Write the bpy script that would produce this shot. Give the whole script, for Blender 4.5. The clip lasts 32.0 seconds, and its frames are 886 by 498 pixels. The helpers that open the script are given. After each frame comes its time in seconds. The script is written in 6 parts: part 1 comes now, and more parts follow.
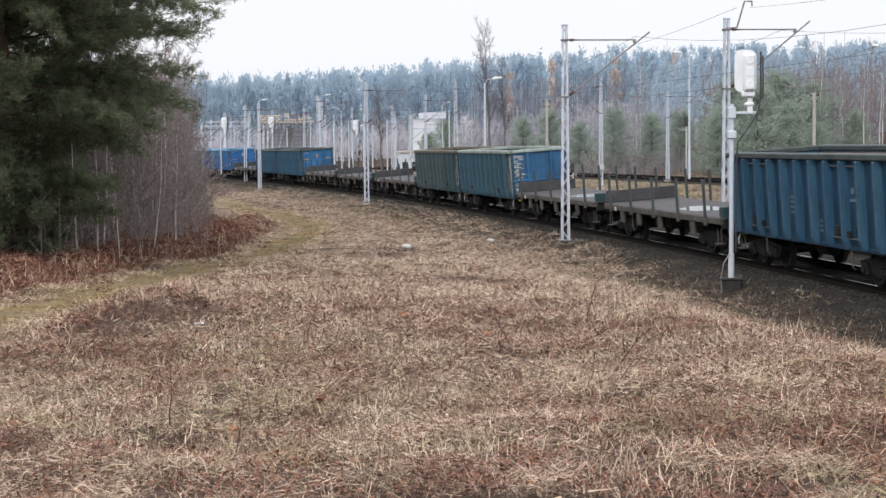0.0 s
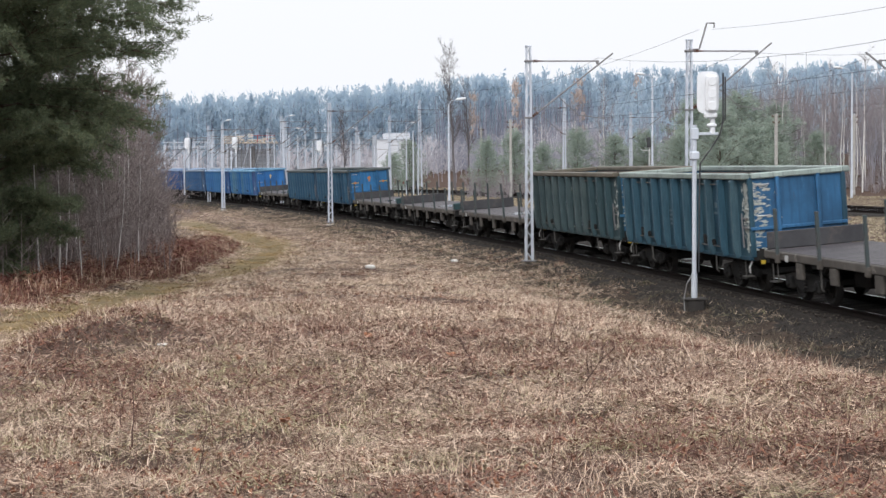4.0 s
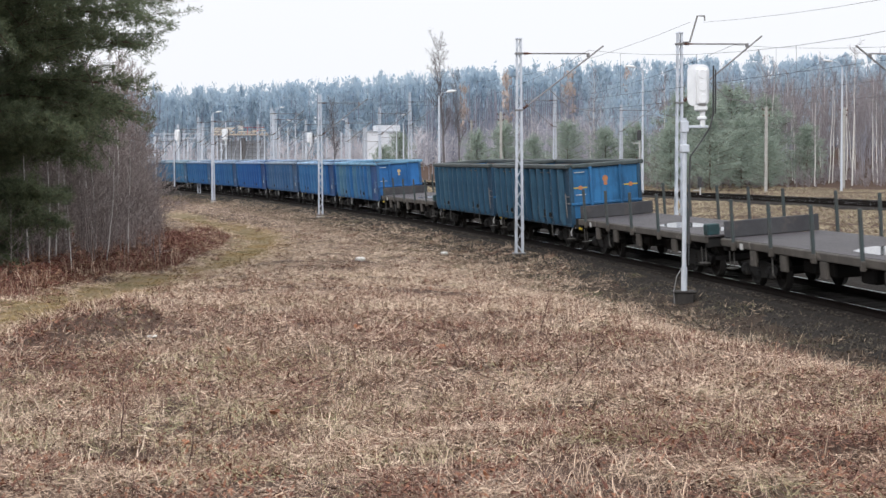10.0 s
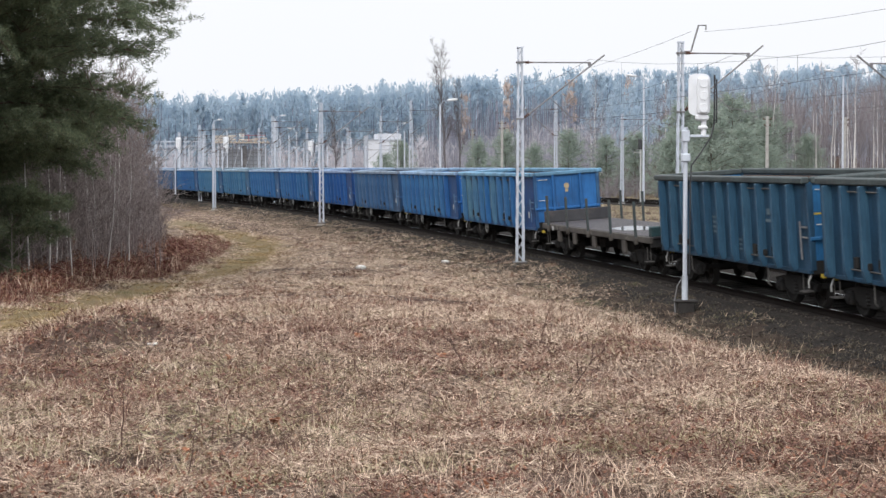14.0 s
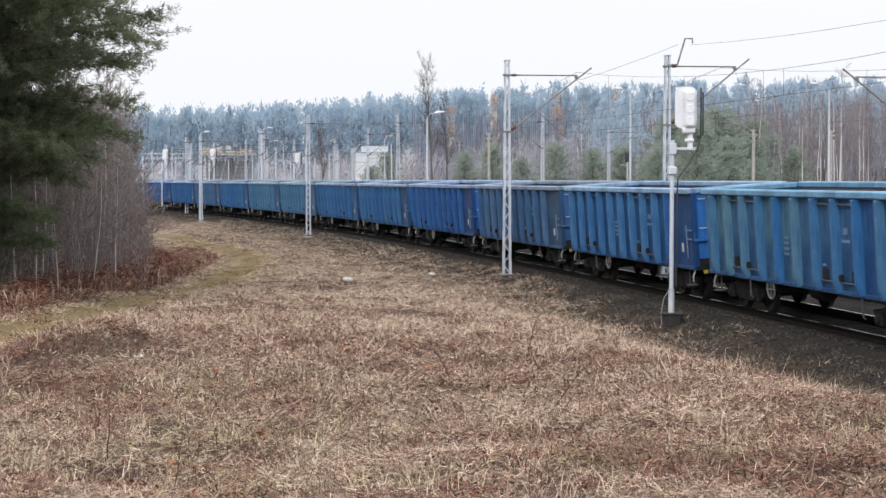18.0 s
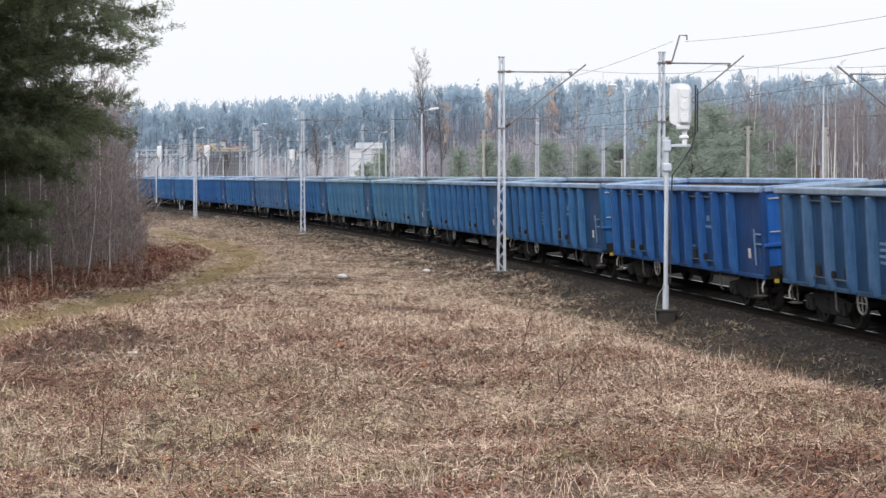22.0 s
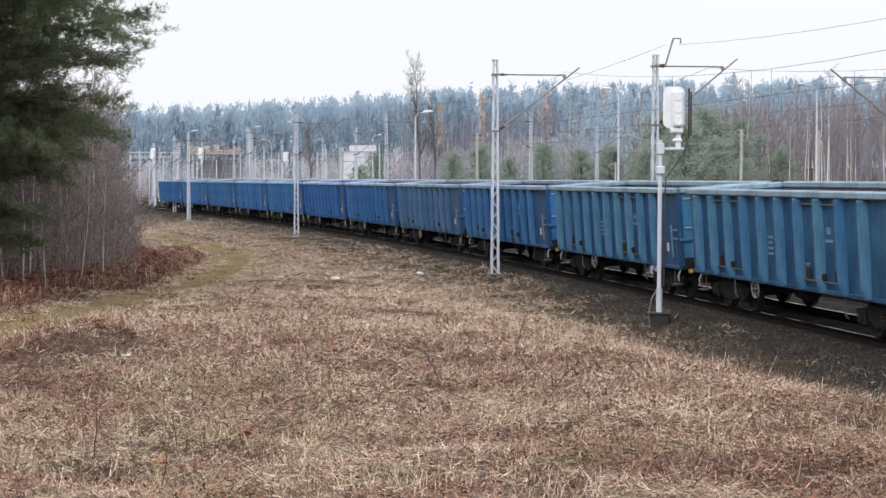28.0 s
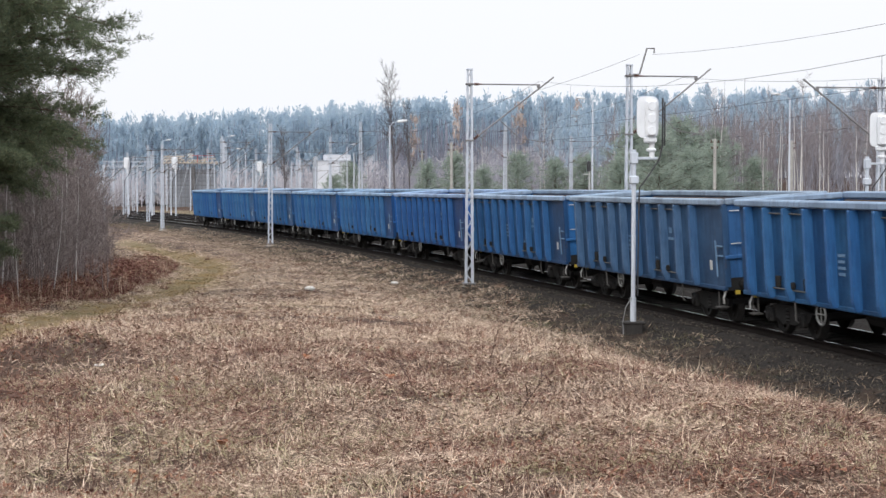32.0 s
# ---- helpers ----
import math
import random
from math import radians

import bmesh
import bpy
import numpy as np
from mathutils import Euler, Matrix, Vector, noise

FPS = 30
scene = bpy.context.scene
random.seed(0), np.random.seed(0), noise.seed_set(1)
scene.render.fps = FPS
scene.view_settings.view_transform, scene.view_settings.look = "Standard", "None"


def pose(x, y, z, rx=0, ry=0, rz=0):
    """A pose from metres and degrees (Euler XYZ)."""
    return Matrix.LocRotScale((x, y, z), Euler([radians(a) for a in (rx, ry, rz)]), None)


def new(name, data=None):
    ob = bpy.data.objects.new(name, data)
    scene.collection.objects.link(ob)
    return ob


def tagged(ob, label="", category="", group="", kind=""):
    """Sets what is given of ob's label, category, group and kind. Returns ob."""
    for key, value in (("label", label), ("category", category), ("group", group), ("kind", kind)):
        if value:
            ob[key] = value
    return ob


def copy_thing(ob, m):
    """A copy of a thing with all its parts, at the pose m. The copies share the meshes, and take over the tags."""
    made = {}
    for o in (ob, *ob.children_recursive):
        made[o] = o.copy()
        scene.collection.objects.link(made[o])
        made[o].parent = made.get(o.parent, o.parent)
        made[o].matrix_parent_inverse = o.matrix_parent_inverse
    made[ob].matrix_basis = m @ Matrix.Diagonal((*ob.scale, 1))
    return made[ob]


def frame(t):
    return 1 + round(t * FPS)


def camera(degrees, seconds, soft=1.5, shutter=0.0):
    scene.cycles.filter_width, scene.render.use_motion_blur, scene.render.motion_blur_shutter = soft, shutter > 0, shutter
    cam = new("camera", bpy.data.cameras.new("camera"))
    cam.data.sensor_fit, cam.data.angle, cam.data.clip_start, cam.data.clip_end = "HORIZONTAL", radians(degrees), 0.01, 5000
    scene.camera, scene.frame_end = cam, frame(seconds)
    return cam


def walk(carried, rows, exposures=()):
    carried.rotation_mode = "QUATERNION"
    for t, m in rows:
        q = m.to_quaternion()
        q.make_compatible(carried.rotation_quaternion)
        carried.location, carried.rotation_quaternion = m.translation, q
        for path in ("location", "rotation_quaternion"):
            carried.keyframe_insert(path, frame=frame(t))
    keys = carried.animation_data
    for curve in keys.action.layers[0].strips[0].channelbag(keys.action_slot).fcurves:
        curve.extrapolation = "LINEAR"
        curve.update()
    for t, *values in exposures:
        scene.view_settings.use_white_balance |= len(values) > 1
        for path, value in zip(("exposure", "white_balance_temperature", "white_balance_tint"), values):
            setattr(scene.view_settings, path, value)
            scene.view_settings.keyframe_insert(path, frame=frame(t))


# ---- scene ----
cam = camera(30.04, 32.0, soft=1.45, shutter=0.3)

# ---- camera: held by hand on one spot; seconds, turn, tilt, lean in degrees ----
EYE = (0.0, 0.0, 3.38)
AIM = [(0, 3.340, -3.588, -0.474), (0.5, 3.185, -3.607, -0.454), (1, 3.046, -3.492, -0.577), (1.5, 2.871, -3.218, -0.500), (2, 2.651, -3.097, -0.352),
       (2.5, 2.448, -2.973, -0.291), (3, 2.270, -2.892, -0.376), (3.5, 2.131, -2.848, -0.444), (5.5, 2.017, -3.131, -0.393), (6, 2.048, -3.162, -0.359),
       (6.5, 2.007, -3.186, -0.185), (7, 1.901, -3.182, -0.221), (7.5, 1.862, -3.202, -0.376), (8, 1.828, -3.186, -0.295), (8.5, 1.801, -3.139, -0.248),
       (9, 1.795, -3.144, -0.183), (9.5, 1.758, -3.157, -0.215), (10, 1.739, -3.153, -0.293), (10.5, 1.768, -3.159, -0.255), (11, 1.832, -3.133, -0.147),
       (11.5, 1.890, -3.113, -0.091), (12, 1.891, -3.139, -0.213), (12.5, 1.901, -3.134, -0.343), (13, 1.914, -3.096, -0.221), (13.5, 1.900, -2.977, -0.215),
       (14, 1.764, -2.859, -0.125), (14.5, 1.658, -2.769, -0.240), (16.5, 1.430, -2.473, -0.151), (17, 1.397, -2.467, -0.206), (17.5, 1.371, -2.438, -0.153),
       (18, 1.306, -2.427, -0.040), (18.5, 1.171, -2.501, 0.046), (19, 1.172, -2.592, -0.024), (19.5, 1.228, -2.611, -0.025), (20, 1.270, -2.644, 0.083),
       (20.5, 1.261, -2.713, 0.162), (21, 1.275, -2.725, -0.075), (21.5, 1.219, -2.670, -0.113), (22, 1.114, -2.546, 0.006), (22.5, 0.964, -2.441, 0.027),
       (23, 0.866, -2.376, -0.176), (23.5, 0.954, -2.327, -0.159), (24, 1.035, -2.321, -0.091), (24.5, 1.041, -2.301, 0.015), (25, 1.012, -2.302, -0.043),
       (25.5, 1.012, -2.300, -0.129), (27.5, 1.002, -2.471, 0.136), (28, 0.891, -2.449, 0.070), (28.5, 0.791, -2.390, 0.104), (29, 0.741, -2.275, 0.150),
       (29.5, 0.720, -2.240, 0.206), (30, 0.691, -2.271, 0.110), (30.5, 0.596, -2.271, 0.095), (31, 0.412, -2.195, 0.166), (31.5, 0.208, -2.151, 0.094),
       (32, -0.000, -2.122, 0.094)]
walk(cam, [(t, pose(*EYE, 90 + tilt, 0, turn) @ pose(0, 0, 0, 0, 0, lean)) for t, turn, tilt, lean in AIM])

# ---- light: a bright, even overcast ----
world = bpy.data.worlds.new("overcast")
scene.world = world
world.use_nodes = True
wn, wl = world.node_tree.nodes, world.node_tree.links
wn.clear()
sky = wn.new("ShaderNodeTexSky")
sky.sky_type = "NISHITA"
sky.sun_disc = False
sky.sun_elevation = radians(38)
sky.sun_rotation = radians(200)
sky.dust_density = 6.0
sky.ozone_density = 1.0
hs = wn.new("ShaderNodeHueSaturation")
hs.inputs["Saturation"].default_value = 0.12
cloud = wn.new("ShaderNodeMix")
cloud.data_type = "RGBA"
cloud.inputs[0].default_value = 0.92
cloud.inputs[7].default_value = (8.15, 8.32, 8.75, 1)
bg = wn.new("ShaderNodeBackground")
bg.inputs["Strength"].default_value = 0.125
wo = wn.new("ShaderNodeOutputWorld")
wl.new(sky.outputs[0], hs.inputs["Color"])
wl.new(hs.outputs[0], cloud.inputs[6])
# an overcast sky is brighter overhead than at the horizon
up = wn.new("ShaderNodeTexCoord")
split_up = wn.new("ShaderNodeSeparateXYZ")
rise = wn.new("ShaderNodeMapRange")
rise.inputs[1].default_value, rise.inputs[2].default_value = 0.12, 1.0
rise.inputs[3].default_value, rise.inputs[4].default_value = 1.0, 1.75
gain = wn.new("ShaderNodeVectorMath")
gain.operation = "MULTIPLY"
wl.new(up.outputs["Generated"], split_up.inputs[0])
wl.new(split_up.outputs[2], rise.inputs[0])
wl.new(cloud.outputs[2], gain.inputs[0])
wl.new(rise.outputs[0], gain.inputs[1])
wl.new(gain.outputs[0], bg.inputs["Color"])
wl.new(bg.outputs[0], wo.inputs["Surface"])

sun_data = bpy.data.lights.new("sun", "SUN")
sun_data.energy = 1.5
sun_data.angle = radians(30)
sun_data.color = (1.0, 0.97, 0.93)
sun = new("sun", sun_data)
sun.matrix_world = pose(0, 0, 60, 52, 0, -20)
scene.view_settings.exposure = 0.0


# ---- materials ----
def mix_node(nt, a, b, fac, blend="MIX"):
    m = nt.nodes.new("ShaderNodeMix")
    m.data_type = "RGBA"
    m.blend_type = blend
    for sock, v in ((m.inputs[0], fac), (m.inputs[6], a), (m.inputs[7], b)):
        if isinstance(v, (int, float)):
            sock.default_value = v
        elif isinstance(v, tuple):
            sock.default_value = (*v, 1)
        else:
            nt.links.new(v, sock)
    return m.outputs[2]


def noise_node(nt, scale, detail=4.0, stretch=(1, 1, 1), rough=0.6, coord="Object", ramp=None):
    tc = nt.nodes.new("ShaderNodeTexCoord")
    mp = nt.nodes.new("ShaderNodeMapping")
    mp.inputs["Scale"].default_value = stretch
    n = nt.nodes.new("ShaderNodeTexNoise")
    n.inputs["Scale"].default_value = scale
    n.inputs["Detail"].default_value = detail
    n.inputs["Roughness"].default_value = rough
    nt.links.new(tc.outputs[coord], mp.inputs[0])
    nt.links.new(mp.outputs[0], n.inputs["Vector"])
    if ramp:
        return ramp_node(nt, n.outputs[0], *ramp)
    return n.outputs[0]


def ramp_node(nt, value, lo, hi):
    m = nt.nodes.new("ShaderNodeMapRange")
    m.inputs[1].default_value, m.inputs[2].default_value = lo, hi
    nt.links.new(value, m.inputs[0])
    return m.outputs[0]


def object_random(nt):
    return nt.nodes.new("ShaderNodeObjectInfo").outputs["Random"]


def island_random(nt):
    return nt.nodes.new("ShaderNodeNewGeometry").outputs["Random Per Island"]


def material(name, base, second=None, rough=0.7, metal=0.0, scale=3.0, fine=40.0, bump=0.0, stretch=(1, 1, 1), third=None, third_ramp=(0.55, 0.7),
             vary="", vary_to=None, vary_ramp=(0.0, 1.0), through_light=0.0, third_scale=None, gloss=0.5):
    """A surface with a base colour broken up at two scales, an optional third colour in patches, and a variation from piece to piece."""
    m = bpy.data.materials.new(name)
    m.use_nodes = True
    nt = m.node_tree
    b = nt.nodes["Principled BSDF"]
    col = mix_node(nt, base, second or tuple(c * 0.7 for c in base), noise_node(nt, scale, stretch=stretch, ramp=(0.3, 0.7)))
    if vary:
        r = object_random(nt) if vary == "object" else island_random(nt)
        col = mix_node(nt, col, vary_to or tuple(c * 1.5 for c in base), ramp_node(nt, r, *vary_ramp))
    if third:
        col = mix_node(nt, col, third, noise_node(nt, third_scale or scale * 0.8, 6.0, stretch, 0.7, ramp=third_ramp))
    f = noise_node(nt, fine, 3.0, stretch, ramp=(0.2, 0.8))
    col = mix_node(nt, col, tuple(c * 0.6 for c in base), ramp_node(nt, f, 0.4, 2.2))
    nt.links.new(col, b.inputs["Base Color"])
    b.inputs["Metallic"].default_value = metal
    b.inputs["Specular IOR Level"].default_value = gloss
    rr = nt.nodes.new("ShaderNodeMapRange")
    rr.inputs[3].default_value, rr.inputs[4].default_value = max(rough - 0.12, 0.03), min(rough + 0.12, 1)
    nt.links.new(f, rr.inputs[0])
    nt.links.new(rr.outputs[0], b.inputs["Roughness"])
    if bump:
        bn = nt.nodes.new("ShaderNodeBump")
        bn.inputs["Strength"].default_value = bump
        bn.inputs["Distance"].default_value = 0.02
        nt.links.new(f, bn.inputs["Height"])
        nt.links.new(bn.outputs[0], b.inputs["Normal"])
    if through_light:
        thin = nt.nodes.new("ShaderNodeBsdfTranslucent")
        both = nt.nodes.new("ShaderNodeMixShader")
        both.inputs[0].default_value = through_light
        nt.links.new(col, thin.inputs["Color"])
        nt.links.new(b.outputs[0], both.inputs[1])
        nt.links.new(thin.outputs[0], both.inputs[2])
        nt.links.new(both.outputs[0], nt.nodes["Material Output"].inputs["Surface"])
        b.inputs["Specular IOR Level"].default_value = 0.2
    return m


def paint(name, blue, faded, share=0.25, rust=(0.07, 0.045, 0.035), rust_ramp=(0.60, 0.75)):
    """Wagon paint: each panel a little different, some of them faded, with streaks of dirt and rust running down."""
    m = bpy.data.materials.new(name)
    m.use_nodes = True
    nt = m.node_tree
    b = nt.nodes["Principled BSDF"]
    r = object_random(nt)
    col = mix_node(nt, blue, faded, ramp_node(nt, r, 1 - share * 2, 1.0))
    col = mix_node(nt, col, tuple(c * 0.55 for c in blue), noise_node(nt, 0.9, 4.0, ramp=(0.38, 0.72)))
    col = mix_node(nt, col, tuple(min(1, c * 1.5 + 0.03) for c in faded), noise_node(nt, 1.6, 6.0, (5, 5, 0.6), 0.7, ramp=(0.58, 0.9)))
    col = mix_node(nt, col, rust, noise_node(nt, 1.3, 8.0, (3, 3, 0.7), 0.75, ramp=rust_ramp))
    col = mix_node(nt, col, tuple(c * 0.45 for c in blue), noise_node(nt, 5.0, 5.0, (2.5, 2.5, 0.12), 0.7, ramp=(0.50, 0.80)))
    fine = noise_node(nt, 30, 4.0, ramp=(0.2, 0.8))
    b.inputs["Specular IOR Level"].default_value = 0.35
    nt.links.new(col, b.inputs["Base Color"])
    rr = nt.nodes.new("ShaderNodeMapRange")
    rr.inputs[3].default_value, rr.inputs[4].default_value = 0.42, 0.68
    nt.links.new(fine, rr.inputs[0])
    nt.links.new(rr.outputs[0], b.inputs["Roughness"])
    bn = nt.nodes.new("ShaderNodeBump")
    bn.inputs["Strength"].default_value = 0.25
    bn.inputs["Distance"].default_value = 0.01
    nt.links.new(noise_node(nt, 3.5, 3.0), bn.inputs["Height"])
    nt.links.new(bn.outputs[0], b.inputs["Normal"])
    return m


# kind: wall, faded wall, share of faded panels, rib, faded rib, rim, end wall;
# walls darker than the faded ribs, with the shade between ribs painted in
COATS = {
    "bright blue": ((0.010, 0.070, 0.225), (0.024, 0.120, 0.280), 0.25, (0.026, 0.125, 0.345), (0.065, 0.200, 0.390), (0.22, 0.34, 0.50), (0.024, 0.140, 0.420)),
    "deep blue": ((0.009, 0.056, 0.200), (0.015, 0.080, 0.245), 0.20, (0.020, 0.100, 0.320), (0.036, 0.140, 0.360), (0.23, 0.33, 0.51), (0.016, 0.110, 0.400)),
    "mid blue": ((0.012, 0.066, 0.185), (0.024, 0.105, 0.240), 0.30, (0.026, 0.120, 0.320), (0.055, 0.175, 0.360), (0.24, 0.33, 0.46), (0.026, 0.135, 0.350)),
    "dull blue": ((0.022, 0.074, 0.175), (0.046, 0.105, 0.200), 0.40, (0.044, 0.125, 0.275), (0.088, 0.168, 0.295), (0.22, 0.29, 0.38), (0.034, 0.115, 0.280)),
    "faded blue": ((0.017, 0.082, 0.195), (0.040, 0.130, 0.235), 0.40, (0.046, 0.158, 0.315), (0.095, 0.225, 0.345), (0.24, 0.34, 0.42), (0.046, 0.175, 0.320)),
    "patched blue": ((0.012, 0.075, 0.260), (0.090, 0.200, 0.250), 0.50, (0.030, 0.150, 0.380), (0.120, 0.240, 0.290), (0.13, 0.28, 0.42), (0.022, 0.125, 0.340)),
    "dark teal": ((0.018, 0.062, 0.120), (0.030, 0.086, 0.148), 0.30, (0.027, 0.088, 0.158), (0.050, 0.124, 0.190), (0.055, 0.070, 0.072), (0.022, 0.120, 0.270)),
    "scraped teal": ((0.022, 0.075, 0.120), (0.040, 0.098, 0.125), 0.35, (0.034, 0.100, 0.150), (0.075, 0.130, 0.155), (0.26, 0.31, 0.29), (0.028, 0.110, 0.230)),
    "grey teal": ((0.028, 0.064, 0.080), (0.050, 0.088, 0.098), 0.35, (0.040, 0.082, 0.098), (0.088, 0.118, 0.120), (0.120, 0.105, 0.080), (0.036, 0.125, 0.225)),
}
PAINT, RIM, RIB, END_PAINT = {}, {}, {}, {}
for _kind, (_wall, _pale, _share, _rib, _ribpale, _rim, _end) in COATS.items():
    _old = "teal" in _kind
    _grime, _ramp = ((0.15, 0.135, 0.11), (0.62, 0.80)) if _old else ((0.055, 0.045, 0.045), (0.60, 0.78))
    _name = _kind.replace(" ", "_")
    # wall colours dimmed once more, as painted shade beside the ribs
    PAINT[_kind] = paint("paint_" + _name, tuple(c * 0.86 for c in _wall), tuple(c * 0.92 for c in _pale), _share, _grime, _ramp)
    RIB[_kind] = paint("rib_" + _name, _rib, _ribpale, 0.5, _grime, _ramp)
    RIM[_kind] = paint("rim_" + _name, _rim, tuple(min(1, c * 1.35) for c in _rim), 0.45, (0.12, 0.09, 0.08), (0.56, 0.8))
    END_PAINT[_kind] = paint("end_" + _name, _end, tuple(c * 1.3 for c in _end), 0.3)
M_INSIDE = material("wagon_inside", (0.10, 0.075, 0.065), (0.16, 0.12, 0.10), 0.85, scale=1.2, third=(0.22, 0.17, 0.14), third_ramp=(0.5, 0.8))
M_BLACK = material("grimy_black_steel", (0.017, 0.017, 0.018), (0.025, 0.024, 0.023), 0.85, 0.0, 2.0, third=(0.040, 0.034, 0.030), third_ramp=(0.60, 0.8), gloss=0.2)
M_WHEEL = material("wheel_steel", (0.014, 0.0135, 0.013), (0.022, 0.020, 0.019), 0.7, 0.0, 4.0, gloss=0.2)
M_WHITE = material("worn_white_paint", (0.55, 0.56, 0.56), (0.38, 0.38, 0.37), 0.6, scale=6.0)
M_YELLOW = material("worn_yellow_paint", (0.55, 0.40, 0.03), (0.40, 0.30, 0.05), 0.6, scale=6.0)
M_GREY_BAR = material("grey_blue_lettering", (0.165, 0.265, 0.380), (0.090, 0.180, 0.310), 0.7, scale=14.0)
M_DIM_BAR = material("dim_lettering", (0.12, 0.17, 0.20), (0.09, 0.13, 0.16), 0.7, scale=8.0)
M_FLAKE = material("bare_primer", (0.50, 0.53, 0.51), (0.36, 0.37, 0.33), 0.8, scale=7.0, third=(0.20, 0.22, 0.20), third_ramp=(0.5, 0.65), third_scale=12.0)
M_ORANGE = material("orange_emblem", (0.44, 0.17, 0.06), (0.34, 0.15, 0.07), 0.6, scale=9.0)
M_CREST = material("faded_yellow_emblem", (0.52, 0.42, 0.24), (0.42, 0.30, 0.16), 0.6, scale=9.0)
M_DECK = material("wet_deck_boards", (0.036, 0.033, 0.037), (0.055, 0.050, 0.055), 0.6, 0, 2.5, third=(0.026, 0.024, 0.026), vary="object", vary_to=(0.070, 0.062, 0.066), gloss=0.25)
M_PUDDLE = material("rain_puddle", (0.10, 0.10, 0.11), (0.12, 0.12, 0.13), 0.06, 0, 1.0)
M_FLATSIDE = material("flat_wagon_grime", (0.090, 0.080, 0.070), (0.05, 0.044, 0.040), 0.8, 0, 1.8, third=(0.30, 0.27, 0.24), third_ramp=(0.58, 0.76))
M_BOARD = material("end_board_grey", (0.070, 0.070, 0.076), (0.045, 0.045, 0.05), 0.7, 0, 1.5, third=(0.11, 0.092, 0.085), gloss=0.2)
M_STAKE = material("grey_teal_stake", (0.032, 0.055, 0.060), (0.05, 0.05, 0.048), 0.65, 0, 3.0)
M_TEAL = material("teal_box", (0.014, 0.055, 0.062), (0.012, 0.032, 0.036), 0.6, 0, 3.0)
M_STEPGREY = material("worn_dark_steel", (0.06, 0.058, 0.056), (0.10, 0.095, 0.09), 0.6, 0.2, 5.0)
M_STEELGREY = material("pale_worn_steel", (0.22, 0.225, 0.22), (0.14, 0.14, 0.135), 0.6, 0.1, 5.0)
M_RUSTY = material("rusty_steel", (0.13, 0.07, 0.045), (0.08, 0.05, 0.04), 0.85, 0.2, 4.0)
M_RAIL = material("rail_side", (0.014, 0.010, 0.009), (0.010, 0.008, 0.007), 0.85, 0.0, 3.0, gloss=0.1)
M_RAILTOP = material("rail_head", (0.80, 0.81, 0.83), (0.72, 0.73, 0.75), 0.07, 1.0, 3.0)
M_SLEEPER = material("oily_sleeper", (0.026, 0.023, 0.021), (0.018, 0.016, 0.015), 0.9, 0, 3.0, vary="object", gloss=0.12)
M_BALLAST = material("track_ballast", (0.020, 0.018, 0.017), (0.032, 0.028, 0.025), 0.95, 0, 2.2, 22, 1.0, third=(0.052, 0.043, 0.036), third_ramp=(0.5, 0.7), third_scale=7.0, gloss=0.12)
M_CINDER = material("dark_verge_soil", (0.028, 0.020, 0.016), (0.064, 0.047, 0.036), 0.95, 0, 2.4, 14, 1.0, third=(0.100, 0.070, 0.050), third_ramp=(0.52, 0.68), third_scale=7.0, gloss=0.12)
M_STONE = material("ballast_stone", (0.040, 0.034, 0.030), (0.028, 0.024, 0.022), 0.9, 0, 6.0, vary="island", vary_to=(0.140, 0.118, 0.102), vary_ramp=(0.3, 1.0), gloss=0.12)
M_ZINC = material("galvanised_steel", (0.62, 0.66, 0.73), (0.50, 0.54, 0.61), 0.5, 0.2, 2.5, 25, 0.1)
M_ZINC_OLD = material("weathered_steel", (0.27, 0.27, 0.28), (0.20, 0.19, 0.19), 0.6, 0.3, 3.0)
M_CONCRETE = material("concrete", (0.42, 0.41, 0.39), (0.30, 0.29, 0.27), 0.9, 0, 3.0, 30, 0.3, third=(0.20, 0.19, 0.17), third_ramp=(0.6, 0.8))
M_CONC_DARK = material("dirty_concrete", (0.038, 0.034, 0.031), (0.025, 0.022, 0.021), 0.9, 0, 5.0, 30, 0.4)
M_SIGNAL = material("white_enamel", (0.80, 0.82, 0.85), (0.72, 0.74, 0.77), 0.4, 0, 3.0)
M_PVC = material("black_rubber", (0.025, 0.027, 0.03), (0.04, 0.04, 0.045), 0.5)
M_CABLE = material("overhead_wire", (0.12, 0.115, 0.125), (0.09, 0.085, 0.095), 0.6, 0.2)
M_INSULATOR = material("brown_insulator", (0.13, 0.06, 0.04), (0.09, 0.04, 0.03), 0.3)
M_LAMPGLASS = material("lamp_shell", (0.75, 0.76, 0.78), (0.65, 0.66, 0.68), 0.4)
M_PLASTER = material("white_plaster", (0.66, 0.68, 0.73), (0.58, 0.60, 0.65), 0.85, 0, 0.6)
M_GREYWALL = material("grey_cladding", (0.40, 0.43, 0.48), (0.35, 0.38, 0.43), 0.7, 0, 0.5)
M_DARKGLASS = material("dark_window", (0.04, 0.05, 0.06), (0.03, 0.035, 0.04), 0.15)
M_ORANGEPAINT = material("faded_orange_paint", (0.62, 0.54, 0.45), (0.55, 0.48, 0.41), 0.6)
M_RED = material("red_paint", (0.45, 0.06, 0.05), (0.35, 0.05, 0.045), 0.6)
M_BARK = material("pine_bark", (0.13, 0.085, 0.06), (0.07, 0.05, 0.04), 0.95, 0, 4.0, 25, 0.8, (1, 1, 0.3))
